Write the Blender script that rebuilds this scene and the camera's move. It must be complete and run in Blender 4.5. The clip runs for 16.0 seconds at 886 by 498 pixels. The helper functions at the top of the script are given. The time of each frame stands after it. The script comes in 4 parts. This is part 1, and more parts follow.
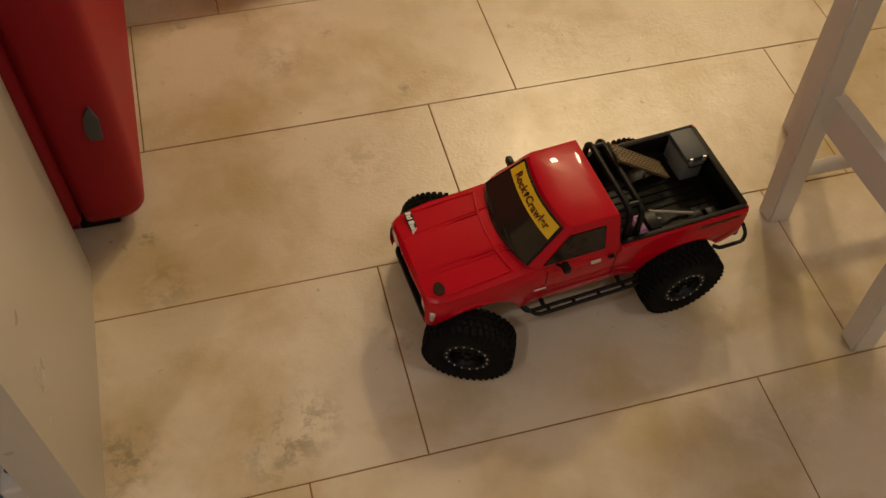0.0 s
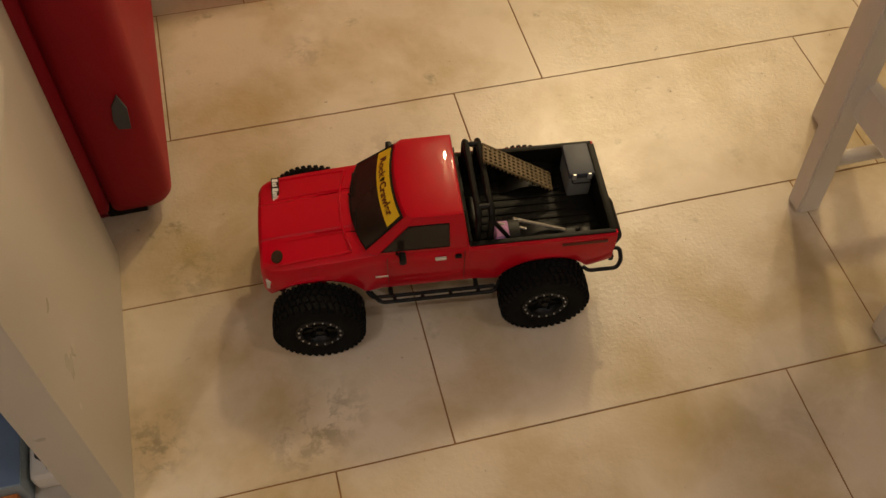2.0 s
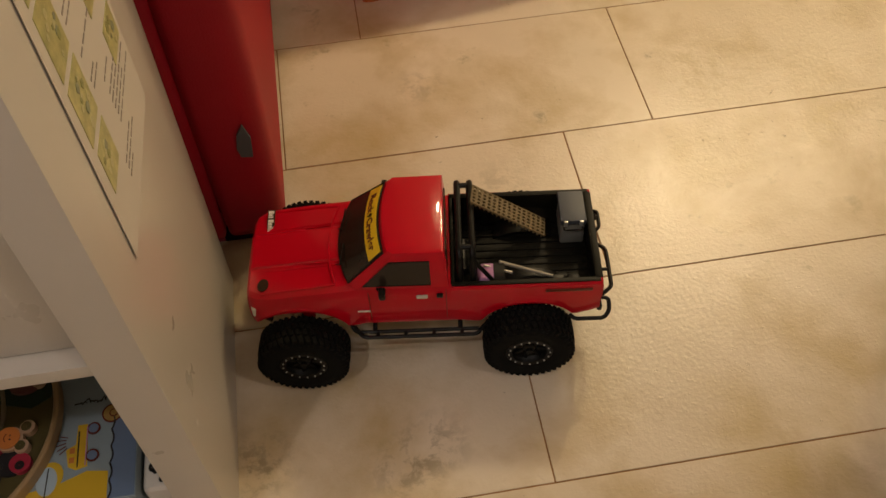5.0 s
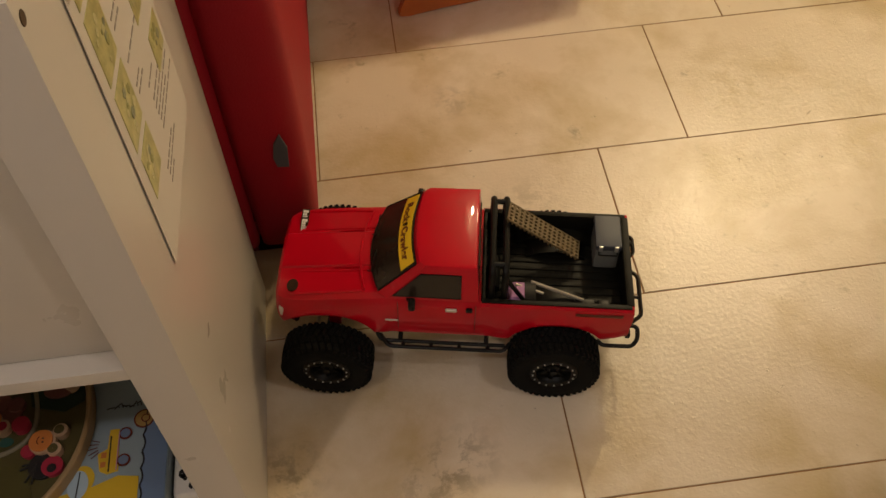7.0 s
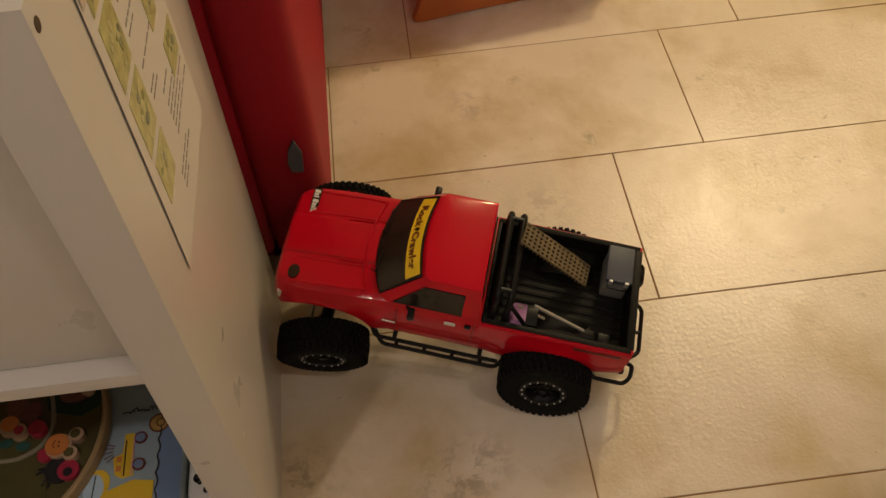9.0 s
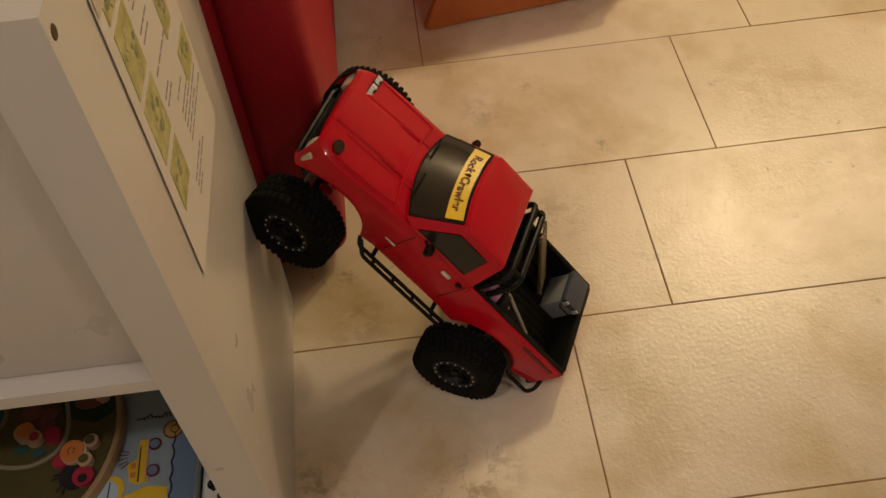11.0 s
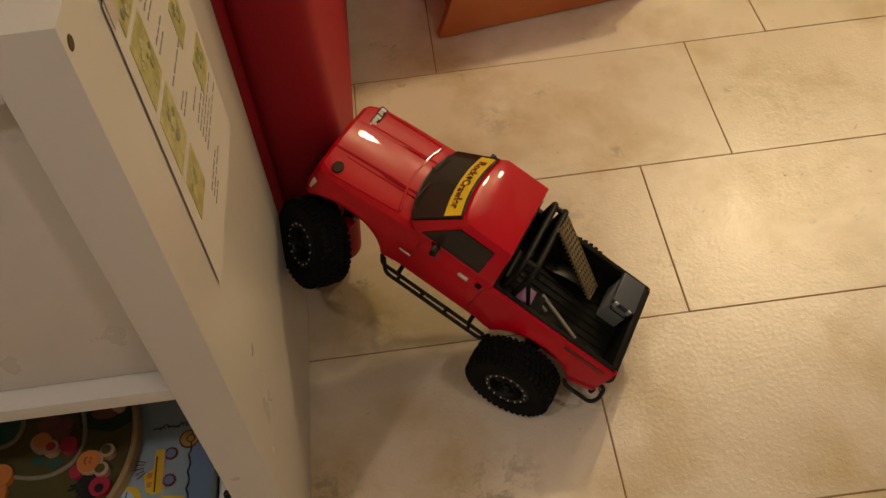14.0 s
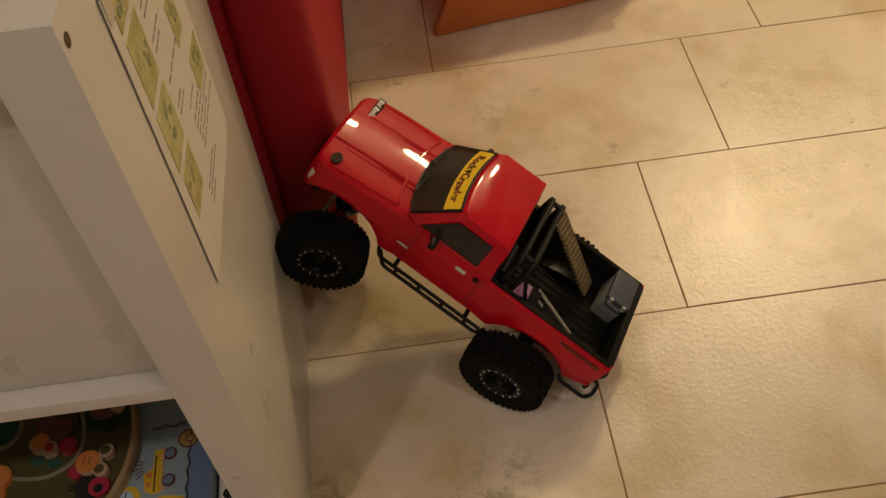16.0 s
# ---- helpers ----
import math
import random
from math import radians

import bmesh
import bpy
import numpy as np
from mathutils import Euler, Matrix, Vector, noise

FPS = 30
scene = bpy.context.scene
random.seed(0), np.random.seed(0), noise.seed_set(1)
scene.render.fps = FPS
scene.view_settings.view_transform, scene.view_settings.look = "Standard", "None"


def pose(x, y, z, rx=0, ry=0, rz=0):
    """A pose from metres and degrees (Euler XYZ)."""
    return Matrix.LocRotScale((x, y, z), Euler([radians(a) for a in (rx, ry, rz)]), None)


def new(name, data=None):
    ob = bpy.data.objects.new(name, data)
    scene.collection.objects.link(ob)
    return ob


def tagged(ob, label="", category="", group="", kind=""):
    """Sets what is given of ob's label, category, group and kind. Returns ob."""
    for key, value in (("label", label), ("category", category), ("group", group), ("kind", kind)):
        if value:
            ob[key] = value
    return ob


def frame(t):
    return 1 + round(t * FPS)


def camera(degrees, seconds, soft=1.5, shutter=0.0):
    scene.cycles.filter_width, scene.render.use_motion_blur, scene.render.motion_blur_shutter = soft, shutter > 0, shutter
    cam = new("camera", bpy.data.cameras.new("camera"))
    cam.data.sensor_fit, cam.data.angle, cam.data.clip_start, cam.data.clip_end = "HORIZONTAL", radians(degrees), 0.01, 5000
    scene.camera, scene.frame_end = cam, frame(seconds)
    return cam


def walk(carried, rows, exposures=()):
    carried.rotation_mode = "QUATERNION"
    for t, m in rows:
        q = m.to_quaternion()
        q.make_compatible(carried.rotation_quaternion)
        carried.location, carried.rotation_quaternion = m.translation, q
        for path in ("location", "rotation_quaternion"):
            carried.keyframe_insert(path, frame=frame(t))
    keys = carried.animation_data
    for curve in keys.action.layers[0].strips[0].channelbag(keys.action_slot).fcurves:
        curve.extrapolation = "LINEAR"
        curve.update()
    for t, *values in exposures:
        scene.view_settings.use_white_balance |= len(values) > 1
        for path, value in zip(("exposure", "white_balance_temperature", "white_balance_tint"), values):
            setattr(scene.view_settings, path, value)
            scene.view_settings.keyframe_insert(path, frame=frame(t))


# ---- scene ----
cam = camera(50.61, 16.0)
PATH = [
    # seconds, x, y, z, rx, ry, rz
    (0, -0.4450, -1.0423, 1.0952, 35.892, -1.997, -15.040),
    (0.5, -0.4468, -1.0430, 1.0952, 35.606, -1.793, -14.873),
    (1, -0.4475, -1.0423, 1.0915, 35.324, -1.610, -14.709),
    (1.5, -0.4525, -1.0393, 1.0937, 35.167, -1.451, -14.440),
    (2, -0.4538, -1.0388, 1.0921, 35.265, -1.164, -14.187),
    (2.5, -0.4539, -1.0374, 1.0938, 35.361, -0.835, -13.817),
    (3, -0.4595, -1.0376, 1.0956, 35.618, -0.014, -12.973),
    (3.5, -0.4664, -1.0361, 1.0930, 36.045, 0.433, -12.113),
    (4, -0.4699, -1.0407, 1.1001, 36.634, 1.191, -10.836),
    (4.5, -0.4726, -1.0399, 1.1024, 37.078, 1.639, -9.756),
    (5, -0.4801, -1.0407, 1.0996, 37.483, 1.774, -9.071),
    (7.5, -0.4924, -1.0418, 1.0954, 38.721, 2.274, -6.830),
    (8, -0.4917, -1.0424, 1.0953, 38.850, 2.386, -6.585),
    (8.5, -0.4910, -1.0412, 1.0960, 38.948, 2.690, -6.613),
    (9, -0.4894, -1.0421, 1.0948, 38.941, 2.971, -6.555),
    (11.5, -0.4917, -1.0443, 1.0944, 39.615, 3.818, -6.042),
    (12, -0.4931, -1.0429, 1.0938, 39.742, 4.030, -5.871),
    (12.5, -0.4928, -1.0408, 1.0944, 39.782, 4.231, -5.883),
    (13, -0.4905, -1.0424, 1.0939, 39.871, 4.571, -5.784),
    (13.5, -0.4917, -1.0416, 1.0924, 39.860, 4.648, -5.852),
    (14, -0.4928, -1.0416, 1.0921, 39.944, 4.462, -5.936),
    (14.5, -0.4938, -1.0394, 1.0921, 39.933, 4.368, -6.283),
    (15, -0.4932, -1.0383, 1.0900, 39.735, 4.352, -6.445),
    (15.5, -0.4935, -1.0416, 1.0904, 39.789, 4.596, -6.432),
    (16, -0.4948, -1.0425, 1.0900, 39.854, 4.588, -6.410),
]
EXPOSURES = [(0, -0.24), (1, -0.20), (2, -0.12), (3.5, -0.05), (8, -0.04), (12.5, -0.06), (16, -0.09)]
walk(cam, [(r[0], pose(*r[1:])) for r in PATH], exposures=EXPOSURES)

# ---------------------------------------------------------------- light
world = bpy.data.worlds.new("night")
scene.world = world
world.use_nodes = True
world.node_tree.nodes["Background"].inputs[0].default_value = (1.0, 0.82, 0.62, 1)
world.node_tree.nodes["Background"].inputs[1].default_value = 0.01


def lamp(name, at, watts, radius, colour):
    data = bpy.data.lights.new(name, "POINT")
    data.energy, data.shadow_soft_size, data.color = watts, radius, colour
    ob = new(name, data)
    ob.location = at
    return ob


# a pair of yellowish bulbs over the dining side, and two whiter lamps behind the viewer, on either hand
lamp("dining_lamp_light", (0.85, 1.60, 2.20), 84, 0.09, (1.0, 0.775, 0.440))
lamp("dining_lamp_light", (1.66, 1.80, 2.24), 58, 0.13, (1.0, 0.775, 0.46))
lamp("kitchen_lamp_light", (0.66, -1.48, 2.38), 20, 0.05, (1.0, 0.90, 0.84))
lamp("kitchen_lamp_light", (-1.30, -1.50, 2.40), 25, 0.05, (1.0, 0.90, 0.84))
scene.view_settings.exposure = 0.0


# ---------------------------------------------------------------- materials
def material(name, colour, rough=0.5, metal=0.0, vary=0.12, scale=30.0, bump=0.0, bump_scale=200.0, coat=0.0, spec=0.5, alpha=1.0, second=None, random=0.0):
    """A surface with two scales of colour variation, gloss variation and fine relief."""
    m = bpy.data.materials.new(name)
    m.use_nodes = True
    nt = m.node_tree
    b = nt.nodes["Principled BSDF"]
    tc = nt.nodes.new("ShaderNodeTexCoord")
    n1 = nt.nodes.new("ShaderNodeTexNoise")
    n1.inputs["Scale"].default_value, n1.inputs["Detail"].default_value = scale, 6
    n2 = nt.nodes.new("ShaderNodeTexNoise")
    n2.inputs["Scale"].default_value, n2.inputs["Detail"].default_value = scale * 7, 3
    for n in (n1, n2):
        nt.links.new(tc.outputs["Object"], n.inputs["Vector"])
    mix = nt.nodes.new("ShaderNodeMix")
    mix.data_type = "RGBA"
    dark = second or tuple(c * (1 - vary) for c in colour)
    light = tuple(min(1, c * (1 + vary * 0.6)) for c in colour)
    mix.inputs["A"].default_value, mix.inputs["B"].default_value = (*dark, 1), (*light, 1)
    add = nt.nodes.new("ShaderNodeMath")
    add.operation = "MULTIPLY_ADD"
    add.inputs[1].default_value, add.inputs[2].default_value = 0.35, -0.17
    nt.links.new(n2.outputs["Fac"], add.inputs[0])
    s = nt.nodes.new("ShaderNodeMath")
    s.operation, s.use_clamp = "ADD", True
    nt.links.new(n1.outputs["Fac"], s.inputs[0])
    nt.links.new(add.outputs[0], s.inputs[1])
    nt.links.new(s.outputs[0], mix.inputs["Factor"])
    nt.links.new(mix.outputs["Result"], b.inputs["Base Color"])
    r = nt.nodes.new("ShaderNodeMapRange")
    r.inputs["To Min"].default_value, r.inputs["To Max"].default_value = max(0.02, rough - 0.08), min(1, rough + 0.08)
    nt.links.new(n1.outputs["Fac"], r.inputs["Value"])
    nt.links.new(r.outputs["Result"], b.inputs["Roughness"])
    b.inputs["Metallic"].default_value = metal
    b.inputs["Coat Weight"].default_value = coat
    b.inputs["Coat Roughness"].default_value = 0.06
    b.inputs["Specular IOR Level"].default_value = spec
    b.inputs["Alpha"].default_value = alpha
    if bump:
        n3 = nt.nodes.new("ShaderNodeTexNoise")
        n3.inputs["Scale"].default_value, n3.inputs["Detail"].default_value = bump_scale, 4
        nt.links.new(tc.outputs["Object"], n3.inputs["Vector"])
        bp = nt.nodes.new("ShaderNodeBump")
        bp.inputs["Strength"].default_value, bp.inputs["Distance"].default_value = 0.6, bump
        nt.links.new(n3.outputs["Fac"], bp.inputs["Height"])
        nt.links.new(bp.outputs["Normal"], b.inputs["Normal"])
    return m


OCHRE, UMBER, CHALK = (0.46, 0.36, 0.17), (0.22, 0.175, 0.10), (0.74, 0.66, 0.55)
# x, y, radius, tone, strength, ragged or cloudy: floor stains, plus patches of painted shade
STAINS_AND_SHADING = [(-0.662, -0.500, 0.062, UMBER, 0.75, True), (-0.439, -0.507, 0.055, UMBER, 0.55, True), (-0.480, -0.536, 0.060, UMBER, 0.55, True), (-0.611, -0.171, 0.022, UMBER, 0.95, True),
          (-0.640, -0.178, 0.012, UMBER, 0.9, True), (-0.575, -0.232, 0.130, OCHRE, 0.75, False), (-0.470, -0.262, 0.075, OCHRE, 0.75, False), (-0.590, -0.255, 0.060, UMBER, 0.4, True),
          (0.115, 0.105, 0.110, OCHRE, 0.45, True), (-0.363, 0.150, 0.055, UMBER, 0.35, True), (-0.282, -0.100, 0.070, UMBER, 0.30, True), (0.023, -0.634, 0.110, OCHRE, 0.7, False),
          (-0.048, -0.545, 0.090, OCHRE, 0.6, False), (0.120, -0.487, 0.120, OCHRE, 0.5, False), (0.040, 0.150, 0.014, UMBER, 0.8, True), (-0.177, 0.040, 0.020, UMBER, 0.7, True),
          # the CHALK pair pales the floor; (0.45, 0.30) paints an unseen thing's soft shadow
          (-0.600, -0.480, 0.10, CHALK, 0.5, False), (-0.42, -0.42, 0.12, CHALK, 0.5, False), (0.45, 0.30, 0.16, OCHRE, 0.6, False), (0.42, -0.25, 0.09, OCHRE, 0.7, False),
          # three by the stool also paint its shade; the sofa pair yellows the floor
          (0.150, -0.640, 0.110, UMBER, 0.45, False), (0.245, -0.600, 0.10, OCHRE, 0.7, False), (0.30, -0.45, 0.12, OCHRE, 0.7, False), (-0.53, 0.02, 0.12, OCHRE, 0.6, False), (-0.50, -0.12, 0.10, OCHRE, 0.6, False)]


def travertine():
    """Honed beige travertine: pale ground, cloudy ochre and olive stains, painted shade patches, small dark pits, each
    tile a little different.
    """
    m = bpy.data.materials.new("travertine")
    m.use_nodes = True
    nt, L = m.node_tree, m.node_tree.links
    b = nt.nodes["Principled BSDF"]
    geo = nt.nodes.new("ShaderNodeNewGeometry")
    info = nt.nodes.new("ShaderNodeObjectInfo")

    def noise_at(scale, detail=6, rough=0.6, warp=0.0):
        n = nt.nodes.new("ShaderNodeTexNoise")
        n.inputs["Scale"].default_value, n.inputs["Detail"].default_value = scale, detail
        n.inputs["Roughness"].default_value, n.inputs["Distortion"].default_value = rough, warp
        L.new(geo.outputs["Position"], n.inputs["Vector"])
        return n.outputs["Fac"]

    def ramp(fac, lo, hi):
        r = nt.nodes.new("ShaderNodeMapRange")
        r.inputs["From Min"].default_value, r.inputs["From Max"].default_value = lo, hi
        L.new(fac, r.inputs["Value"])
        return r.outputs["Result"]

    def mixed(fac, a, c):
        x = nt.nodes.new("ShaderNodeMix")
        x.data_type = "RGBA"
        for key, v in (("A", a), ("B", c)):
            if isinstance(v, tuple):
                x.inputs[key].default_value = (*v, 1)
            else:
                L.new(v, x.inputs[key])
        L.new(fac, x.inputs["Factor"])
        return x.outputs["Result"]

    def times(a, c):
        x = nt.nodes.new("ShaderNodeMath")
        x.operation = "MULTIPLY"
        for i, v in enumerate((a, c)):
            if isinstance(v, float):
                x.inputs[i].default_value = v
            else:
                L.new(v, x.inputs[i])
        return x.outputs[0]

    ground = mixed(ramp(noise_at(3.0, 5, 0.55, 0.15), 0.35, 0.68), (0.63, 0.55, 0.43), (0.74, 0.66, 0.53))
    ground = mixed(times(ramp(info.outputs["Random"], 0.0, 1.0), 0.30), ground, (0.62, 0.50, 0.33))
    ochre = mixed(times(ramp(noise_at(5.2, 7, 0.60, 0.2), 0.46, 0.68), 0.85), ground, (0.46, 0.35, 0.17))
    blot = times(ramp(noise_at(16.0, 8, 0.68, 0.2), 0.60, 0.70), ramp(noise_at(2.1, 2, 0.5), 0.50, 0.62))
    olive = mixed(times(blot, 0.75), ochre, (0.30, 0.25, 0.13))
    pits = ramp(noise_at(60.0, 6, 0.7, 0.2), 0.645, 0.70)
    pits = times(pits, ramp(noise_at(7.0, 3, 0.5), 0.50, 0.60))
    colour = mixed(times(pits, 0.75), olive, (0.20, 0.155, 0.085))
    ragged = noise_at(34.0, 8, 0.70, 0.25)
    broad = noise_at(11.0, 6, 0.6, 0.8)
    for x, y, r, tone, amount, fine in STAINS_AND_SHADING:
        d = nt.nodes.new("ShaderNodeVectorMath")
        d.operation = "DISTANCE"
        d.inputs[1].default_value = (x, y, 0)
        L.new(geo.outputs["Position"], d.inputs[0])
        near = ramp(d.outputs["Value"], r, r * 0.25)
        shape = ramp(ragged, 0.47, 0.58) if fine else ramp(broad, 0.30, 0.62)
        colour = mixed(times(times(near, shape), amount), colour, tone)
    L.new(colour, b.inputs["Base Color"])
    gloss = nt.nodes.new("ShaderNodeMapRange")
    gloss.inputs["To Min"].default_value, gloss.inputs["To Max"].default_value = 0.25, 0.37
    L.new(noise_at(14.0, 5), gloss.inputs["Value"])
    L.new(gloss.outputs["Result"], b.inputs["Roughness"])
    b.inputs["Specular IOR Level"].default_value = 0.62
    h = nt.nodes.new("ShaderNodeMath")
    h.operation = "SUBTRACT"
    fine, specks = times(ramp(noise_at(180.0, 3, 0.58), 0.30, 0.72), 0.46), times(ramp(noise_at(120.0, 3, 0.6), 0.60, 0.72), 0.30)
    both = nt.nodes.new("ShaderNodeMath")
    both.operation = "ADD"
    L.new(fine, both.inputs[0])
    L.new(specks, both.inputs[1])
    ripples = both.outputs[0]
    ripple = nt.nodes.new("ShaderNodeMath")
    ripple.operation = "ADD"
    L.new(ripples, ripple.inputs[0])
    L.new(times(noise_at(60.0, 2, 0.5), 0.6), ripple.inputs[1])
    L.new(ripple.outputs[0], h.inputs[0])
    L.new(pits, h.inputs[1])
    bp = nt.nodes.new("ShaderNodeBump")
    bp.inputs["Strength"].default_value, bp.inputs["Distance"].default_value = 0.7, 0.00058
    L.new(h.outputs[0], bp.inputs["Height"])
    L.new(bp.outputs["Normal"], b.inputs["Normal"])
    return m


TRAVERTINE = travertine()
GROUT = material("grout", (0.29, 0.155, 0.060), 0.9, vary=0.4, scale=20, bump=0.001)
WHITE_FOIL = material("white_foil", (0.56, 0.53, 0.475), 0.30, vary=0.04, scale=6)
WHITE_WOOD = material("white_painted_wood", (0.72, 0.69, 0.65), 0.42, vary=0.06, scale=9, bump=0.0006, bump_scale=70)
# tone of the unseen walls and ceiling, kept dim to limit bounce light
BOUNCE_PAINT = material("bounce_paint", (0.40, 0.36, 0.32), 0.9, vary=0.05, scale=3, bump=0.0006)
RED_CLOTH = material("red_sofa_cloth", (0.31, 0.003, 0.014), 0.62, vary=0.14, scale=7, bump=0.0008, bump_scale=420, spec=0.30)
for key, value in (("Sheen Weight", 0.16), ("Sheen Roughness", 0.45), ("Sheen Tint", (1.0, 0.16, 0.12, 1))):
    RED_CLOTH.node_tree.nodes["Principled BSDF"].inputs[key].default_value = value
DARK_CLOTH = material("sofa_trim_and_shade", (0.16, 0.005, 0.011), 0.8)
GREY_TAG = material("grey_tag", (0.085, 0.09, 0.095), 0.7, spec=0.2)
BLACK_PLASTIC = material("black_plastic", (0.005, 0.005, 0.0045), 0.42, vary=0.3, scale=60, spec=0.22)
BED_PLASTIC = material("bed_plastic", (0.0075, 0.0072, 0.005), 0.48, spec=0.16, vary=0.35, scale=40, bump=0.0002)
RUBBER = material("tyre_rubber", (0.007, 0.007, 0.0065), 0.85, spec=0.12, vary=0.4, scale=50, bump=0.0003, bump_scale=500)
RED_PAINT = material("red_body_paint", (0.50, 0.002, 0.014), 0.34, vary=0.05, scale=18, coat=0.6, spec=0.08)
RED_PAINT.node_tree.nodes["Principled BSDF"].inputs["Coat Roughness"].default_value = 0.035
GLASS_DARK = material("smoked_window", (0.026, 0.019, 0.014), 0.10, vary=0.35, scale=14, spec=0.42)
YELLOW = material("yellow_vinyl", (0.78, 0.52, 0.02), 0.35, vary=0.05)
BROWN_INK = material("brown_ink", (0.13, 0.018, 0.006), 0.5)
DARK_INK = material("dark_sticker_ink", (0.040, 0.022, 0.012), 0.6, spec=0.1, vary=0.3, scale=200)
WHITE_INK = material("white_ink", (0.80, 0.78, 0.74), 0.5, vary=0.04)
STEEL = material("bright_steel", (0.46, 0.42, 0.33), 0.35, metal=0.35, vary=0.1)
SILVER = material("silver_bolt", (0.70, 0.70, 0.66), 0.35, metal=0.6, vary=0.1)
GREY_BOX = material("grey_box", (0.060, 0.070, 0.090), 0.50, vary=0.1, scale=40)
RUSTY = material("sanded_brown_metal", (0.19, 0.14, 0.07), 0.55, metal=0.0, vary=0.35, scale=60)
PALE_BOX = material("pale_grey_box", (0.22, 0.23, 0.215), 0.45, vary=0.1, scale=40)
PURPLE = material("purple_cloth", (0.50, 0.24, 0.46), 0.7, vary=0.25, scale=90)
LAMP_LENS = material("clear_lens", (0.66, 0.62, 0.54), 0.15, vary=0.1)
ORANGE_WOOD = material("orange_lacquered_wood", (0.50, 0.145, 0.026), 0.35, vary=0.25, scale=8, second=(0.40, 0.105, 0.019), coat=0.2)
PAPER = material("white_paper", (0.61, 0.575, 0.52), 0.75, vary=0.03, scale=10)
TEXT_INK = material("dark_text_ink", (0.27, 0.24, 0.21), 0.7)
RED_INK = material("red_text_ink", (0.40, 0.06, 0.05), 0.7)
LEAF_PHOTO = material("green_photo_print", (0.56, 0.52, 0.24), 0.35, vary=0.5, scale=75, second=(0.16, 0.19, 0.05))
HOLE_BROWN = material("drilled_brown_hole", (0.075, 0.045, 0.022), 0.7, vary=0.5, scale=300)
TAPE = material("clear_tape", (0.62, 0.58, 0.50), 0.12, vary=0.05)


# ---------------------------------------------------------------- mesh helpers
def finish(bm, smooth=30):
    bmesh.ops.recalc_face_normals(bm, faces=bm.faces)
    for f in bm.faces:
        f.smooth = True
    for e in bm.edges:
        if len(e.link_faces) == 2 and e.calc_face_angle(0) > radians(smooth):
            e.smooth = False


def mesh_of(name, bm, mat, smooth=30):
    finish(bm, smooth)
    me = bpy.data.meshes.new(name)
    bm.to_mesh(me)
    bm.free()
    me.materials.append(mat)
    return me


def part(name, bm, mat, parent=None, label="", smooth=30):
    ob = new(name, mesh_of(name, bm, mat, smooth))
    if parent:
        ob.parent = parent
    if label:
        ob["label"] = label
    return ob


def empty(name, m=None):
    ob = new(name)
    ob.empty_display_size = 0.05
    if m:
        ob.matrix_basis = m
    return ob


def box(cx, cy, cz, sx, sy, sz, bevel=0.0, seg=2, turn=None, bm=None):
    own = bm or bmesh.new()
    got = bmesh.ops.create_cube(own, size=1)["verts"]
    bmesh.ops.scale(own, vec=(sx, sy, sz), verts=got)
    if bevel:
        edges = list({e for v in got for e in v.link_edges})
        r = bmesh.ops.bevel(own, geom=edges, offset=bevel, segments=seg, profile=0.6, affect="EDGES")
        got = list({v for f in r["faces"] for v in f.verts} | {v for v in got if v.is_valid})
    m = Matrix.Translation((cx, cy, cz)) @ (turn or Matrix())
    bmesh.ops.transform(own, matrix=m, verts=got)
    return own


def tube(points, r, seg=8, closed=False, bm=None):
    """A round bar along a line of points."""
    own = bm or bmesh.new()
    pts = [Vector(p) for p in points]
    n, rings = len(pts), []
    for i, p in enumerate(pts):
        a = pts[i - 1] if (i or closed) else p
        c = pts[(i + 1) % n] if (i < n - 1 or closed) else p
        d = (c - a).normalized()
        side = d.cross(Vector((0.13, 0.21, 0.97))).normalized()
        up = side.cross(d)
        rings.append([own.verts.new(p + r * (math.cos(k * math.tau / seg) * side + math.sin(k * math.tau / seg) * up)) for k in range(seg)])
    for i in range(n if closed else n - 1):
        a, c = rings[i], rings[(i + 1) % n]
        for k in range(seg):
            own.faces.new((a[k], a[(k + 1) % seg], c[(k + 1) % seg], c[k]))
    if not closed:
        own.faces.new(rings[0][::-1])
        own.faces.new(rings[-1])
    return own


def rounded(points, radius=0.012, steps=4):
    """A line of points with its inner corners rounded."""
    pts = [Vector(p) for p in points]
    out = [pts[0]]
    for a, p, c in zip(pts, pts[1:], pts[2:]):
        u, v = (a - p), (c - p)
        r = min(radius, u.length * 0.45, v.length * 0.45)
        s, e = p + u.normalized() * r, p + v.normalized() * r
        for k in range(steps + 1):
            t = k / steps
            out.append(s * (1 - t) ** 2 + p * 2 * t * (1 - t) + e * t * t)
    return out + [pts[-1]]


def loft(sections, closed=True, caps=True, bm=None):
    own = bm or bmesh.new()
    rings = [[own.verts.new(p) for p in s] for s in sections]
    n = len(rings[0])
    for a, c in zip(rings, rings[1:]):
        for k in range(n if closed else n - 1):
            own.faces.new((a[k], a[(k + 1) % n], c[(k + 1) % n], c[k]))
    if caps and closed:
        own.faces.new(rings[0][::-1])
        own.faces.new(rings[-1])
    return own


def slab(outline, thick, bm=None):
    """A flat outline of 3D points, thickened along its normal."""
    own = bm or bmesh.new()
    pts = [Vector(p) for p in outline]
    nrm = (pts[1] - pts[0]).cross(pts[2] - pts[0]).normalized() * thick
    return loft([[p for p in pts], [p + nrm for p in pts]], bm=own)


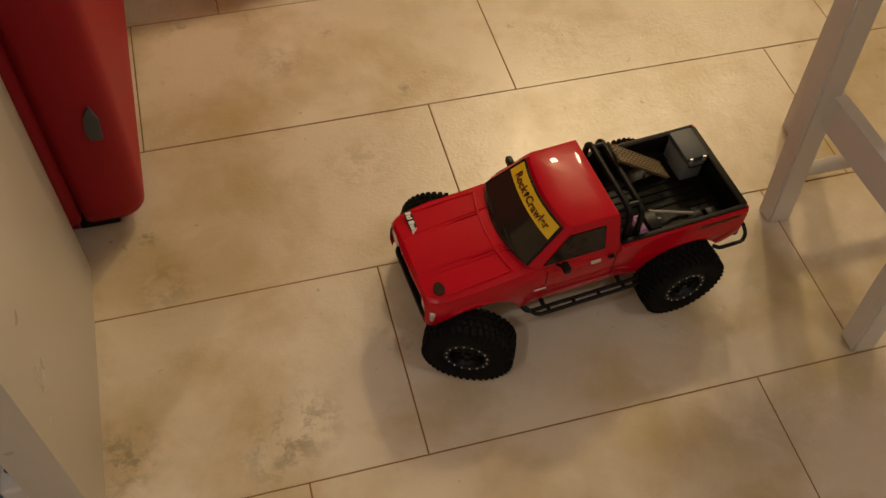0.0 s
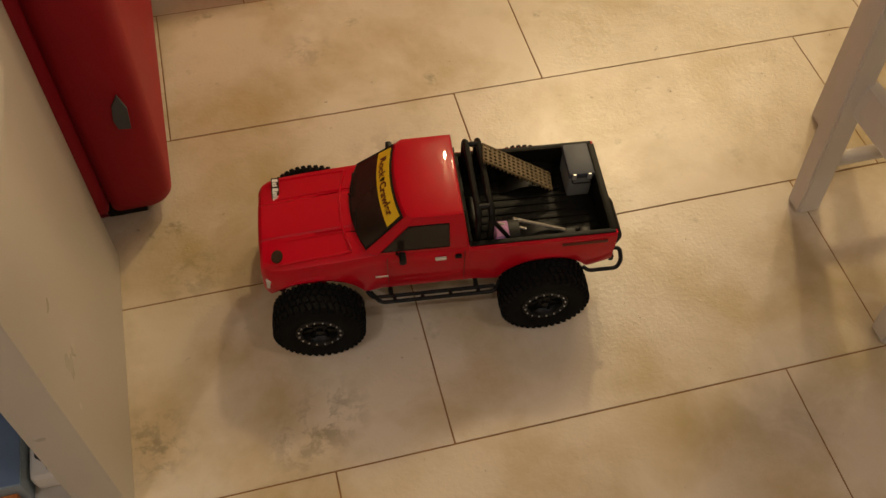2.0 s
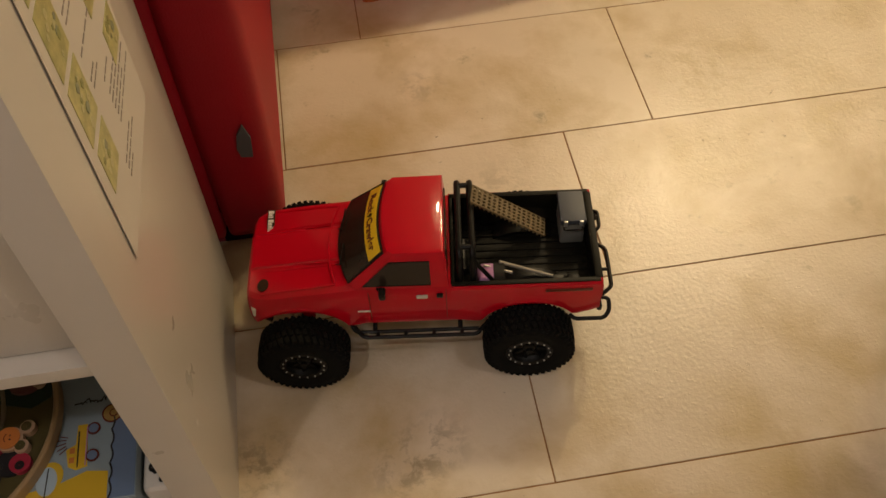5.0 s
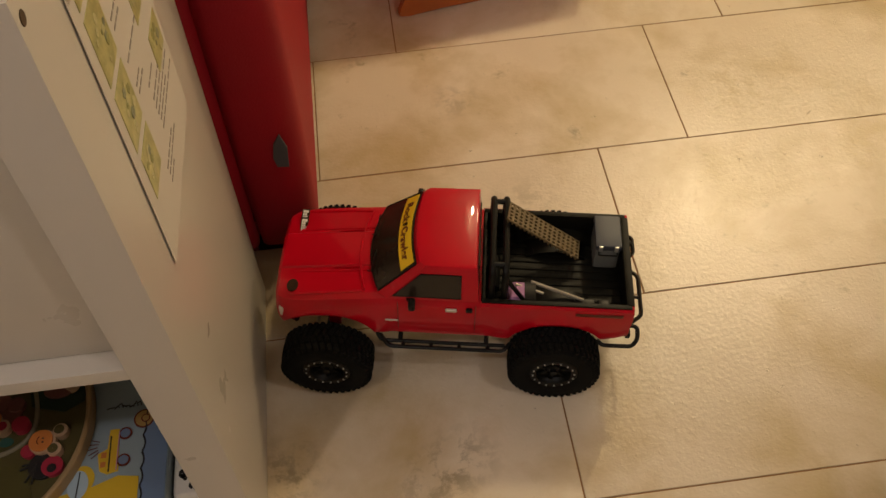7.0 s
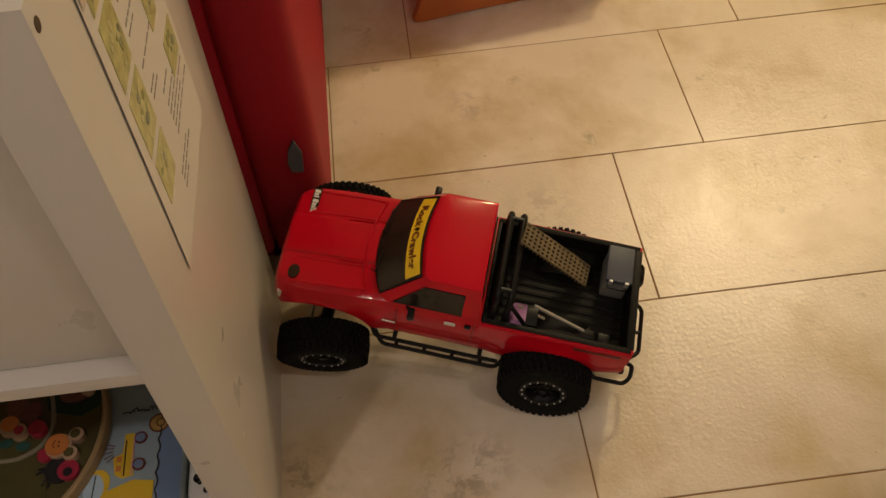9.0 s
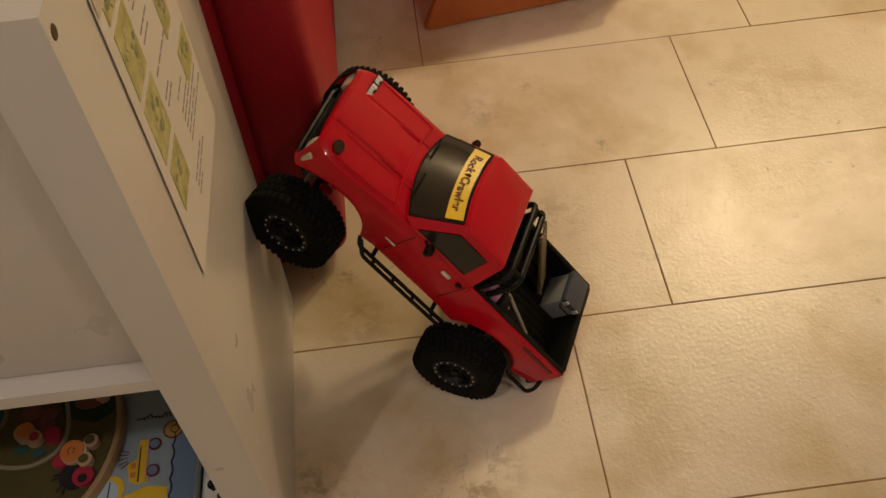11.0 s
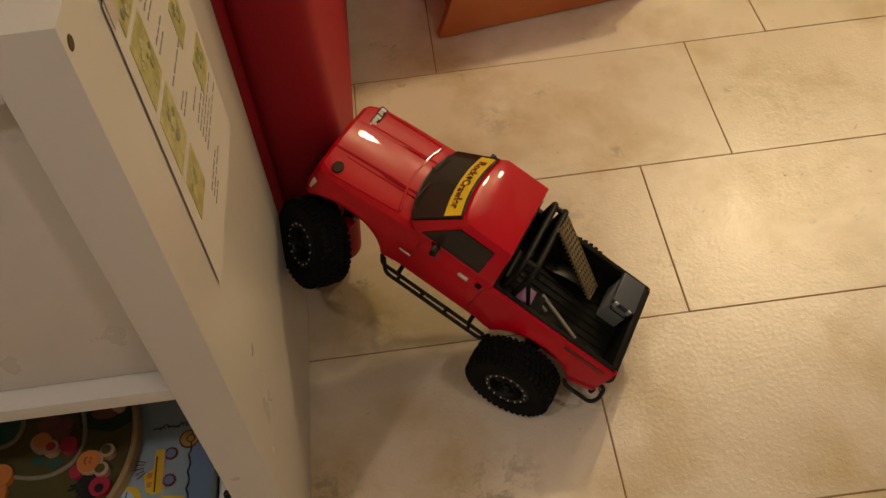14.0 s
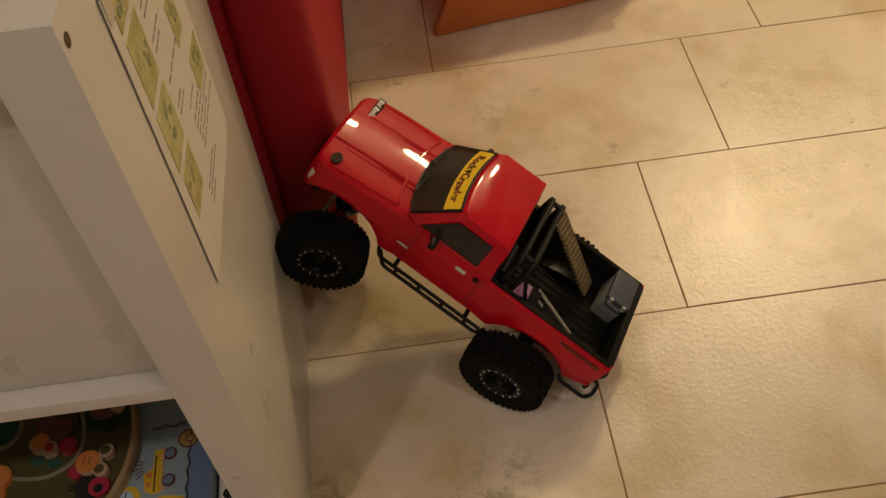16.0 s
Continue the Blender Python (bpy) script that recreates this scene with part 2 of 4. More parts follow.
def revolve(profile, seg=48, bm=None, closed=True):
    """(radius, y) pairs turned round the y axis."""
    own = bm or bmesh.new()
    rings = []
    for k in range(seg):
        a = k * math.tau / seg
        rings.append([own.verts.new((r * math.cos(a), y, r * math.sin(a))) for r, y in profile])
    n = len(profile)
    for k in range(seg):
        a, c = rings[k], rings[(k + 1) % seg]
        for i in range(n if closed else n - 1):
            own.faces.new((a[i], a[(i + 1) % n], c[(i + 1) % n], c[i]))
    return own


def lettering(name, text, size, m, mat, parent, thick=0.0002, bold=0.0):
    cu = bpy.data.curves.new(name, "FONT")
    cu.body, cu.size, cu.extrude, cu.offset, cu.align_x, cu.align_y = text, size, thick, bold, "CENTER", "CENTER"
    tmp = bpy.data.objects.new(name, cu)
    me = bpy.data.meshes.new_from_object(tmp)
    bpy.data.objects.remove(tmp)
    me.materials.append(mat)
    ob = new(name, me)
    ob.parent = parent
    ob.matrix_basis = m
    return ob


# ---------------------------------------------------------------- the room
TILE_L, TILE_D, JOINT = 0.602, 0.2936, 0.0021
X0, X1, Y0, Y1, HIGH = -2.4, 3.2, -2.6, 3.4, 2.5


def build_room():
    tagged(part("floor", box((X0 + X1) / 2, (Y0 + Y1) / 2, -0.0108, X1 - X0, Y1 - Y0, 0.02), GROUT), "dark brown grout bed under the beige travertine tiles", "floor", kind="structure")
    # walls and ceiling stand out of view, added to bounce the lamps' light
    t = 0.1
    for name, args in (("bounce_wall_north", ((X0 + X1) / 2, Y1 + t / 2, HIGH / 2, X1 - X0 + 2 * t, t, HIGH)), ("bounce_wall_south", ((X0 + X1) / 2, Y0 - t / 2, HIGH / 2, X1 - X0 + 2 * t, t, HIGH)),
                       ("bounce_wall_west", (X0 - t / 2, (Y0 + Y1) / 2, HIGH / 2, t, Y1 - Y0, HIGH)), ("bounce_wall_east", (X1 + t / 2, (Y0 + Y1) / 2, HIGH / 2, t, Y1 - Y0, HIGH))):
        tagged(part(name, box(*args), BOUNCE_PAINT), "unseen wall added to return lamp light", "wall", kind="structure")
    tagged(part("ceiling", box((X0 + X1) / 2, (Y0 + Y1) / 2, HIGH + 0.05, X1 - X0 + 0.2, Y1 - Y0 + 0.2, 0.1), BOUNCE_PAINT), "unseen ceiling added to return lamp light", "ceiling", kind="structure")


def build_tiles():
    """Third-bond courses: each course steps on by 0.15 m."""
    floor = bpy.data.objects["floor"]
    me = mesh_of("tile", box(0, 0, 0, TILE_L - JOINT, TILE_D - JOINT, 0.012, 0.0005, 1), TRAVERTINE)
    for k in range(math.floor(Y0 / TILE_D), math.ceil(Y1 / TILE_D)):
        y = (k + 0.5) * TILE_D
        shift = (0.1505 * k) % TILE_L
        for j in range(math.floor(X0 / TILE_L) - 1, math.ceil(X1 / TILE_L) + 1):
            x = shift + (j + 0.5) * TILE_L
            a, c = max(x - TILE_L / 2, X0), min(x + TILE_L / 2, X1)
            d, e = max(y - TILE_D / 2, Y0), min(y + TILE_D / 2, Y1)
            if c - a < 0.02 or e - d < 0.02:
                continue
            z = -0.006 + 0.0003 * math.sin(7.1 * k + 3.7 * j)
            if c - a > TILE_L - 0.001 and e - d > TILE_D - 0.001:
                ob = new("tile", me)
                ob.parent, ob.location = floor, (x, y, z)
            else:
                ob = part("tile", box(0, 0, 0, c - a - JOINT, e - d - JOINT, 0.012, 0.0009, 1), TRAVERTINE, floor)
                ob.location = ((a + c) / 2, (d + e) / 2, z)


# ---------------------------------------------------------------- shelf unit
SX, SF, SB, SH = -0.690, -0.584, -0.202, 0.785   # outer side, front, back, height
SHELF_W = 0.79


def build_shelf():
    shelf = tagged(empty("shelf_unit", pose(SX, SF, 0)), "white foiled cube shelf unit standing at the sofa's end", "shelf")
    d = SB - SF
    T, t = 0.049, 0.017
    part("side_panel", box(-T / 2, d / 2, SH / 2, T, d, SH, 0.0015), WHITE_FOIL, shelf)
    part("side_panel", box(-SHELF_W + T / 2, d / 2, SH / 2, T, d, SH, 0.0015), WHITE_FOIL, shelf)
    inner = SHELF_W - 2 * T
    part("top_panel", box(-SHELF_W / 2, d / 2, SH - T / 2, inner, d - 0.001, T, 0.0015), WHITE_FOIL, shelf)
    part("bottom_panel", box(-SHELF_W / 2, d / 2, T / 2 + 0.001, inner, d - 0.001, T, 0.0015), WHITE_FOIL, shelf)
    part("shelf_board", box(-SHELF_W / 2, d / 2, 0.3985, inner, d - 0.002, t, 0.001), WHITE_FOIL, shelf)
    for z0, z1 in ((T + 0.001, 0.390), (0.407, SH - T)):
        part("divider", box(-SHELF_W / 2, d / 2, (z0 + z1) / 2, t, d - 0.006, z1 - z0, 0.001), WHITE_FOIL, shelf)
        for s in (-1, 1):
            if z0 > 0.3:
                part("door", box(-SHELF_W / 2 + s * (inner / 4 + t / 4), 0.0295, (z0 + z1) / 2, inner / 2 - t / 2 - 0.003, 0.016, z1 - z0 - 0.003, 0.001), WHITE_FOIL, shelf)
            part("back_board", box(-SHELF_W / 2 + s * (inner / 4 + t / 4), d - 0.012, (z0 + z1) / 2, inner / 2 - t / 2, 0.006, z1 - z0), WHITE_FOIL, shelf)
    # recessed screw with its dark hole near the top of the side, and a plugged one low down
    for y, z, r in ((0.0110, 0.7665, 0.0052), (0.036, 0.218, 0.0035)):
        ring = revolve([(0.0001, 0.0), (r, 0.0), (r * 0.9, 0.0004), (r * 0.55, 0.0002), (0.0001, 0.0002)], 20)
        bmesh.ops.transform(ring, matrix=Matrix.Rotation(radians(-90), 4, "Z"), verts=ring.verts)
        ob = part("screw_hole", ring, HOLE_BROWN if r > 0.004 else WHITE_WOOD, shelf)
        ob.location = (0.0002, y, z)
    return shelf


TOY_LEAF = material("dark_leaf_print", (0.32, 0.33, 0.12), 0.4, vary=0.6, scale=90)
BLOOM = material("blue_green_bloom_print", (0.27, 0.30, 0.19), 0.4, vary=0.5, scale=120)
PALE_LEAF = material("pale_leaf_print", (0.56, 0.54, 0.28), 0.4, vary=0.4, scale=90)


def disc_x(x, y, z, r, h=0.0004, seg=12):
    """A thin disc that faces +x."""
    bm = revolve([(0.0005, 0), (r, 0), (r * 0.9, h), (0.0005, h)], seg)
    bmesh.ops.transform(bm, matrix=Matrix.Translation((x, y, z)) @ Matrix.Rotation(radians(-90), 4, "Z"), verts=bm.verts)
    return bm


def build_notice():
    """A printed sheet taped to the side of the shelf: three rows of green photos with text lines."""
    sheet = tagged(empty("notice_sheet", pose(SX + 0.0015, 0, 0)), "white printed sheet with green photos taped to shelf", "paper sheet")
    y0, y1, z0, z1 = -0.504, -0.294, 0.447, 0.744
    part("paper", box(0, (y0 + y1) / 2, (z0 + z1) / 2, 0.0006, y1 - y0, z1 - z0), PAPER, sheet)
    for ya, yb, za, zb in ((-0.488, -0.441, 0.637, 0.697), (-0.489, -0.441, 0.570, 0.628), (-0.486, -0.440, 0.513, 0.560), (-0.487, -0.444, 0.705, 0.738), (-0.366, -0.333, 0.601, 0.643), (-0.350, -0.304, 0.536, 0.574), (-0.366, -0.330, 0.660, 0.700)):
        photo = part("photo", box(0.0006, (ya + yb) / 2, (za + zb) / 2, 0.0006, yb - ya, zb - za), LEAF_PHOTO, sheet, "green plant photo")
        rng = random.Random(int(za * 5000))
        for k in range(9):
            part("photo_leaf", disc_x(0.0009 + 0.00005 * k, rng.uniform(ya + 0.007, yb - 0.007), rng.uniform(za + 0.007, zb - 0.007), rng.uniform(0.0025, 0.0062), seg=rng.choice((5, 6, 9))), (PALE_LEAF, PALE_LEAF, TOY_LEAF, BLOOM)[k % 4], photo)
    lines = [(-0.428, -0.375, z) for z in (0.728, 0.719, 0.694, 0.685, 0.676)] + [(-0.430, -0.392, 0.655), (-0.430, -0.400, 0.646), (-0.430, -0.345, 0.612), (-0.430, -0.405, 0.588), (-0.430, -0.395, 0.580)]
    lines += [(-0.400, -0.395 + w, z) for z, w in ((0.560, 0.030), (0.545, 0.085), (0.537, 0.092), (0.529, 0.088), (0.521, 0.060), (0.513, 0.092))] + [(-0.432, -0.375, 0.492), (-0.432, -0.362, 0.484), (-0.432, -0.402, 0.476)]
    for ya, yb, z in lines:
        words = 2 + int((yb - ya) / 0.022)
        for k in range(words):
            w = (yb - ya) / words
            part("text_line", box(0.0005, ya + (k + 0.5) * w, z, 0.0005, w * (0.62 + 0.3 * math.sin(17 * z * 100 + 5 * k) ** 2), 0.0019), RED_INK if z > 0.715 else TEXT_INK, sheet)
    for y in (y0 + 0.012, y1 - 0.012):
        part("tape", box(0.0010, y, z1 - 0.002, 0.0003, 0.018, 0.04), TAPE, sheet)
    part("tape", box(0.0010, y1 - 0.004, z0 + 0.20, 0.0003, 0.03, 0.018), TAPE, sheet)


# ---------------------------------------------------------------- sofa
def build_sofa():
    """A soft block sofa seen end on: bulging padded front, padded end panel behind a deep groove with its shade put in
    as a strip.
    """
    sofa = tagged(empty("red_sofa", pose(-0.602, -0.150, 0)), "red cloth sofa with grey side tag on dark feet", "sofa")

    def padded(x0, x1, y0, y1, z0, z1, r, puff, rear=0.014):
        """An upholstered block: rounded upright edges, a crisp hem at the bottom and a soft top."""
        secs, n = [], 8
        for f, inset in ((0.0, 0.006), (0.006, 0.001), (0.03, 0.0), (0.15, -0.3 * puff), (0.35, -0.5 * puff), (0.6, -0.5 * puff), (0.8, -0.3 * puff), (0.93, 0.0), (0.975, 0.005), (1.0, 0.012)):
            ring = []
            for cx, cy, a0, q in ((x1 - r, y1 - r, 0, r), (x0 + rear, y1 - rear, 90, rear), (x0 + rear, y0 + rear, 180, rear), (x1 - r, y0 + r, 270, r)):
                for k in range(n + 1):
                    a = radians(a0 + 90 * k / n)
                    ring.append((cx + (q - inset) * math.cos(a), cy + (q - inset) * math.sin(a), z0 + (z1 - z0) * f))
            secs.append(ring)
        return loft(secs)
    part("body", padded(-0.0865, 0.000, 0.0, 2.0, 0.030, 0.68, 0.034, 0.010), RED_CLOTH, sofa, smooth=60)
    part("end_cushion", padded(-0.60, -0.0890, -0.004, 2.0, 0.028, 0.72, 0.015, 0.006), RED_CLOTH, sofa, smooth=60)
    part("hem_piping", tube([(-0.580, -0.0035, 0.034), (-0.0910, -0.0035, 0.034)], 0.0022, 6), DARK_CLOTH, sofa)
    # darker cloth strip that puts the shadow between the cushions into colour
    part("gap_shade", box(-0.0878, 0.022, 0.36, 0.010, 0.03, 0.56, 0.003), DARK_CLOTH, sofa)
    tag = [(-0.034, -0.0050, 0.203), (-0.019, -0.0050, 0.201), (-0.016, -0.0050, 0.235), (-0.023, -0.0050, 0.259), (-0.033, -0.0050, 0.242), (-0.037, -0.0050, 0.219)]
    part("tag", slab(tag, 0.004), GREY_TAG, sofa, "grey woven side tag")
    part("plinth", box(-0.34, 1.02, 0.024, 0.56, 1.90, 0.010, 0.003), DARK_CLOTH, sofa)
    for y in (0.050, 1.9):
        for x in (-0.070, -0.52):
            part("foot", box(x, y, 0.0145, 0.056, 0.060, 0.029, 0.003), BLACK_PLASTIC, sofa)
    return sofa


# ---------------------------------------------------------------- stool
def bar(a, b, w, d, bevel=0.003):
    """A straight square bar from a to b, cut level at both ends."""
    a, b = Vector(a), Vector(b)
    s = []
    for p in (a, b):
        s.append([p + Vector((x * w / 2, y * d / 2, 0)) for x, y in ((-1, -1), (1, -1), (1, 1), (-1, 1))])
    bm = loft(s)
    bmesh.ops.bevel(bm, geom=bm.edges[:], offset=bevel, segments=2, affect="EDGES")
    return bm


def build_stool():
    stool = tagged(empty("stool"), "white painted wooden stool with square legs and rails", "stool")
    feet = [(0.3005, -0.3400), (0.3110, -0.5700), (0.640, -0.340), (0.640, -0.570), (0.414, -0.192)]
    legs = []
    for x, y in feet:
        lean = -0.036 if x < 0.38 else (-0.022 if x < 0.5 else 0.030)
        legs.append((Vector((x, y, 0)), Vector((x + lean * 1.45, y - 0.004, 0.58))))
        part("leg", bar(*legs[-1], 0.0365, 0.032), WHITE_WOOD, stool)

    def on(i, z):
        a, b = legs[i]
        return a + (b - a) * (z / 0.58)
    for i, j, z, r in ((0, 2, 0.10, 0.011), (1, 3, 0.10, 0.011)):
        part("rung", tube([on(i, z), on(j, z)], r, 12), WHITE_WOOD, stool)
    for i, j, z in ((0, 1, 0.240), (2, 3, 0.240)):
        a, b = on(i, z) + Vector((0.012, -0.012, 0)), on(j, z) + Vector((0.012, 0.012, 0))
        s = [[p + Vector((o, 0, k)) for o, k in ((-0.009, -0.026), (0.009, -0.026), (0.009, 0.026), (-0.009, 0.026))] for p in (a, b)]
        part("rail", loft(s), WHITE_WOOD, stool)
    a, b = on(0, 0.43), on(4, 0.43)
    part("brace", loft([[p + Vector((0, o, k)) for o, k in ((-0.009, -0.03), (0.009, -0.03), (0.009, 0.03), (-0.009, 0.03))] for p in (a, b)]), WHITE_WOOD, stool)
    # seat is out of view, its size set by the shadow it throws
    part("seat", box(0.480, -0.315, 0.595, 0.52, 0.58, 0.03, 0.006), WHITE_WOOD, stool)
    return stool


def build_orange_board():
    """A flared orange front board; the two-step boards behind it are unseen, added to throw shade on the floor."""
    steps = tagged(empty("orange_board", pose(-0.437, 0.391, 0, 0, 0, 8.0)), "orange lacquered board on tiles, unseen boards behind added for shade", "step stool")
    out = [(0.0, 0, 0.006), (0.005, 0, 0.0), (0.020, 0, 0.0), (0.090, 0, 0.004), (0.33, 0, 0.004), (0.40, 0, 0.0), (0.42, 0, 0.0), (0.40, 0, 0.08), (0.395, 0, 0.160), (0.048, 0, 0.160), (0.030, 0, 0.070), (0.012, 0, 0.032)]
    bm = slab(out, -0.018)
    bmesh.ops.bevel(bm, geom=bm.edges[:], offset=0.0025, segments=2, affect="EDGES")
    part("front_board", bm, ORANGE_WOOD, steps)
    # from here on only unseen blockers, set by where their shadow falls
    part("low_shade_board", box(0.220, 0.048, 0.168, 0.375, 0.110, 0.016, 0.004), ORANGE_WOOD, steps)
    for x in (0.048, 0.392):
        part("shade_side_board", box(x, 0.305, 0.175, 0.018, 0.410, 0.350, 0.003), ORANGE_WOOD, steps)
        part("low_shade_side", box(x, 0.060, 0.079, 0.018, 0.078, 0.158, 0.003), ORANGE_WOOD, steps)
    part("shade_riser", box(0.220, 0.112, 0.264, 0.325, 0.016, 0.170, 0.003), ORANGE_WOOD, steps)
    part("high_shade_board", box(0.220, 0.305, 0.358, 0.385, 0.430, 0.016, 0.004), ORANGE_WOOD, steps)
    return steps


# ---------------------------------------------------------------- toys in the lower compartment
BLUE_PRINT = material("blue_print", (0.27, 0.35, 0.41), 0.4, vary=0.1, scale=20)
SLATE_BLUE = material("slate_blue_print", (0.15, 0.22, 0.36), 0.4, vary=0.1, scale=20)
YELLOW_PRINT = material("yellow_print", (0.66, 0.44, 0.03), 0.4, vary=0.06, scale=20)
TOY_ORANGE = material("toy_orange", (0.56, 0.19, 0.045), 0.4, vary=0.1, scale=20)
TOY_SKIN = material("toy_peach", (0.46, 0.31, 0.20), 0.45, vary=0.1, scale=20)
TOY_RED = material("toy_red", (0.36, 0.022, 0.05), 0.4, vary=0.1, scale=20)
TOY_GREEN = material("toy_olive", (0.085, 0.070, 0.020), 0.5, vary=0.3, scale=14)
DARK_GREEN = material("toy_dark_green", (0.014, 0.032, 0.018), 0.5, vary=0.3, scale=14)
PALE_WOOD = material("pale_wood", (0.34, 0.23, 0.11), 0.5, vary=0.25, scale=12)
TOY_OCHRE = material("ochre_print", (0.42, 0.27, 0.08), 0.5, vary=0.3, scale=40)
PALE_BLUE = material("pale_blue_print", (0.42, 0.55, 0.66), 0.4, vary=0.1, scale=20)
TEAL = material("teal_paint", (0.022, 0.085, 0.068), 0.5, vary=0.3, scale=30)
MOSS = material("moss_paint", (0.080, 0.068, 0.016), 0.5, vary=0.35, scale=40)
TOY_ROSE = material("dusty_rose_paint", (0.16, 0.058, 0.048), 0.5, vary=0.3, scale=30)
TRACK_GREY = material("worn_track_paint", (0.22, 0.19, 0.125), 0.5, vary=0.3, scale=40)
INK_BLACK = material("ink_black", (0.012, 0.012, 0.014), 0.5)


def disc(x, y, z, r, h, seg=24, sx=1.0, sy=1.0):
    bm = revolve([(0.0005, 0), (r, 0), (r, h), (0.0005, h)], seg)
    bmesh.ops.transform(bm, matrix=Matrix.Translation((x, y, z)) @ Matrix.Diagonal((sx, sy, 1, 1)) @ Matrix.Rotation(radians(90), 4, "X"), verts=bm.verts)
    return bm


def blob(outline, z, h):
    """A flat cut-out of (x, y) points, h thick, lying at height z."""
    return loft([[(x, y, z) for x, y in outline], [(x, y, z + h) for x, y in outline]])


def build_toys():
    z = 0.0505
    # large flat picture box: pale blue lid, wavy slate band, yellow field, a yellow bus and a snail
    cover = tagged(empty("picture_box"), "blue cardboard puzzle box with yellow bus picture lying flat", "toy box")
    part("carton", box(-0.888, -0.452, z + 0.024, 0.200, 0.220, 0.048, 0.002), BLUE_PRINT, cover)
    t = z + 0.0483
    edge = [(-0.8190 + 0.0030 * abs(math.sin(k * 0.42)), -0.560 + 0.0029 * k) for k in range(42)]
    part("wavy_band", blob(edge + [(-0.7895, -0.4400), (-0.7895, -0.560)], t, 0.0008), SLATE_BLUE, cover)
    part("wavy_line", tube([(x, y, t + 0.0006) for x, y in edge], 0.0012, 6), INK_BLACK, cover)
    part("yellow_field", blob([(-0.918, -0.560), (-0.8205, -0.560), (-0.8205, -0.5260), (-0.845, -0.522), (-0.872, -0.532), (-0.918, -0.540)], t, 0.0009), YELLOW_PRINT, cover)
    bus = part("bus_picture", blob([(-0.859, -0.461), (-0.848, -0.461), (-0.847, -0.480), (-0.845, -0.516), (-0.858, -0.519), (-0.867, -0.514), (-0.871, -0.492), (-0.860, -0.486)], t, 0.0010), YELLOW_PRINT, cover)
    part("bus_stripe", tube([(-0.857, -0.470, t + 0.001), (-0.8565, -0.516, t + 0.001)], 0.0009, 6), INK_BLACK, bus)
    part("bus_trim", box(-0.8475, -0.490, t + 0.0008, 0.0012, 0.050, 0.0012), PURPLE, bus)
    for y in (-0.494, -0.506):
        part("bus_window", box(-0.8635, y, t + 0.0010, 0.006, 0.007, 0.0006), TOY_ORANGE, bus)
    for x, y in ((-0.8405, -0.468), (-0.8400, -0.503)):
        part("wheel_picture", disc(x, y, t, 0.0080, 0.0012), BROWN_INK, bus)
        part("hub_picture", disc(x, y, t, 0.0058, 0.0016), SLATE_BLUE, bus)
    for k in range(5):
        a = 2.2 + 0.5 * k
        part("exhaust_mark", tube([(-0.868 + 0.004 * math.cos(a), -0.482 + 0.008 * math.sin(a), t + 0.0006), (-0.874 + 0.009 * math.cos(a), -0.484 + 0.014 * math.sin(a), t + 0.0006)], 0.0006, 5), BROWN_INK, cover)
    part("snail_picture", disc(-0.8195, -0.451, t, 0.0125, 0.0010), BROWN_INK, cover)
    part("snail_shell", disc(-0.8195, -0.451, t, 0.0105, 0.0014), TOY_OCHRE, cover)
    part("snail_whorl", disc(-0.8175, -0.451, t, 0.0055, 0.0017), BROWN_INK, cover)
    part("snail_core", disc(-0.8175, -0.451, t, 0.0040, 0.0020), TOY_OCHRE, cover)
    tree = part("tree_picture", disc(-0.890, -0.528, t, 0.015, 0.0011, 20, 0.8, 1.2), PALE_BLUE, cover)
    part("tree_halo", disc(-0.886, -0.522, t, 0.016, 0.0010, 20, 0.9, 1.1), YELLOW_PRINT, tree)
    part("tree_trunk", tube([(-0.891, -0.550, t + 0.001), (-0.889, -0.512, t + 0.001)], 0.0008, 5), INK_BLACK, tree)
    rng = random.Random(4)
    for k in range(9):
        x = -0.866 + 0.0045 * k
        part("border_scroll", tube([(x, -0.431 + rng.uniform(-0.003, 0.003), t + 0.0006), (x + 0.004, -0.428 + rng.uniform(-0.004, 0.003), t + 0.0006), (x + 0.006, -0.432, t + 0.0006)], 0.0008, 5), INK_BLACK, cover)
    # round wooden play board: raised rim, painted meadow, pale winding track, pond and small wooden figures
    board = tagged(empty("play_board"), "round wooden play board with painted bugs and pale rim", "toy")
    cx, cy, r, b = -1.036, -0.445, 0.158, z + 0.0494
    f = b + 0.006
    part("base", disc(cx, cy, b, r - 0.004, 0.006, 64), TOY_GREEN, board)
    rim = revolve([(r - 0.007, 0), (r, 0), (r, 0.016), (r - 0.002, 0.018), (r - 0.005, 0.018), (r - 0.007, 0.015)], 64)
    bmesh.ops.transform(rim, matrix=Matrix.Translation((cx, cy, b)) @ Matrix.Rotation(radians(90), 4, "X"), verts=rim.verts)
    part("rim", rim, PALE_WOOD, board, "pale wooden rim")
    for line in ([(-1.075, -0.468), (-1.050, -0.470), (-1.028, -0.475), (-1.006, -0.481), (-0.980, -0.481), (-0.955, -0.467), (-0.946, -0.445), (-0.948, -0.420), (-0.955, -0.392), (-0.975, -0.370)],
                 [(-1.075, -0.428), (-1.050, -0.434), (-1.034, -0.428), (-1.026, -0.408), (-1.032, -0.388), (-1.050, -0.378)]):
        part("track", tube(rounded([(x, y, f + 0.0004) for x, y in line], 0.012, 3), 0.0030, 8), TRACK_GREY, board)
    part("pond", disc(-1.046, -0.408, f, 0.021, 0.002, 28, 1.0, 1.0), TEAL, board)
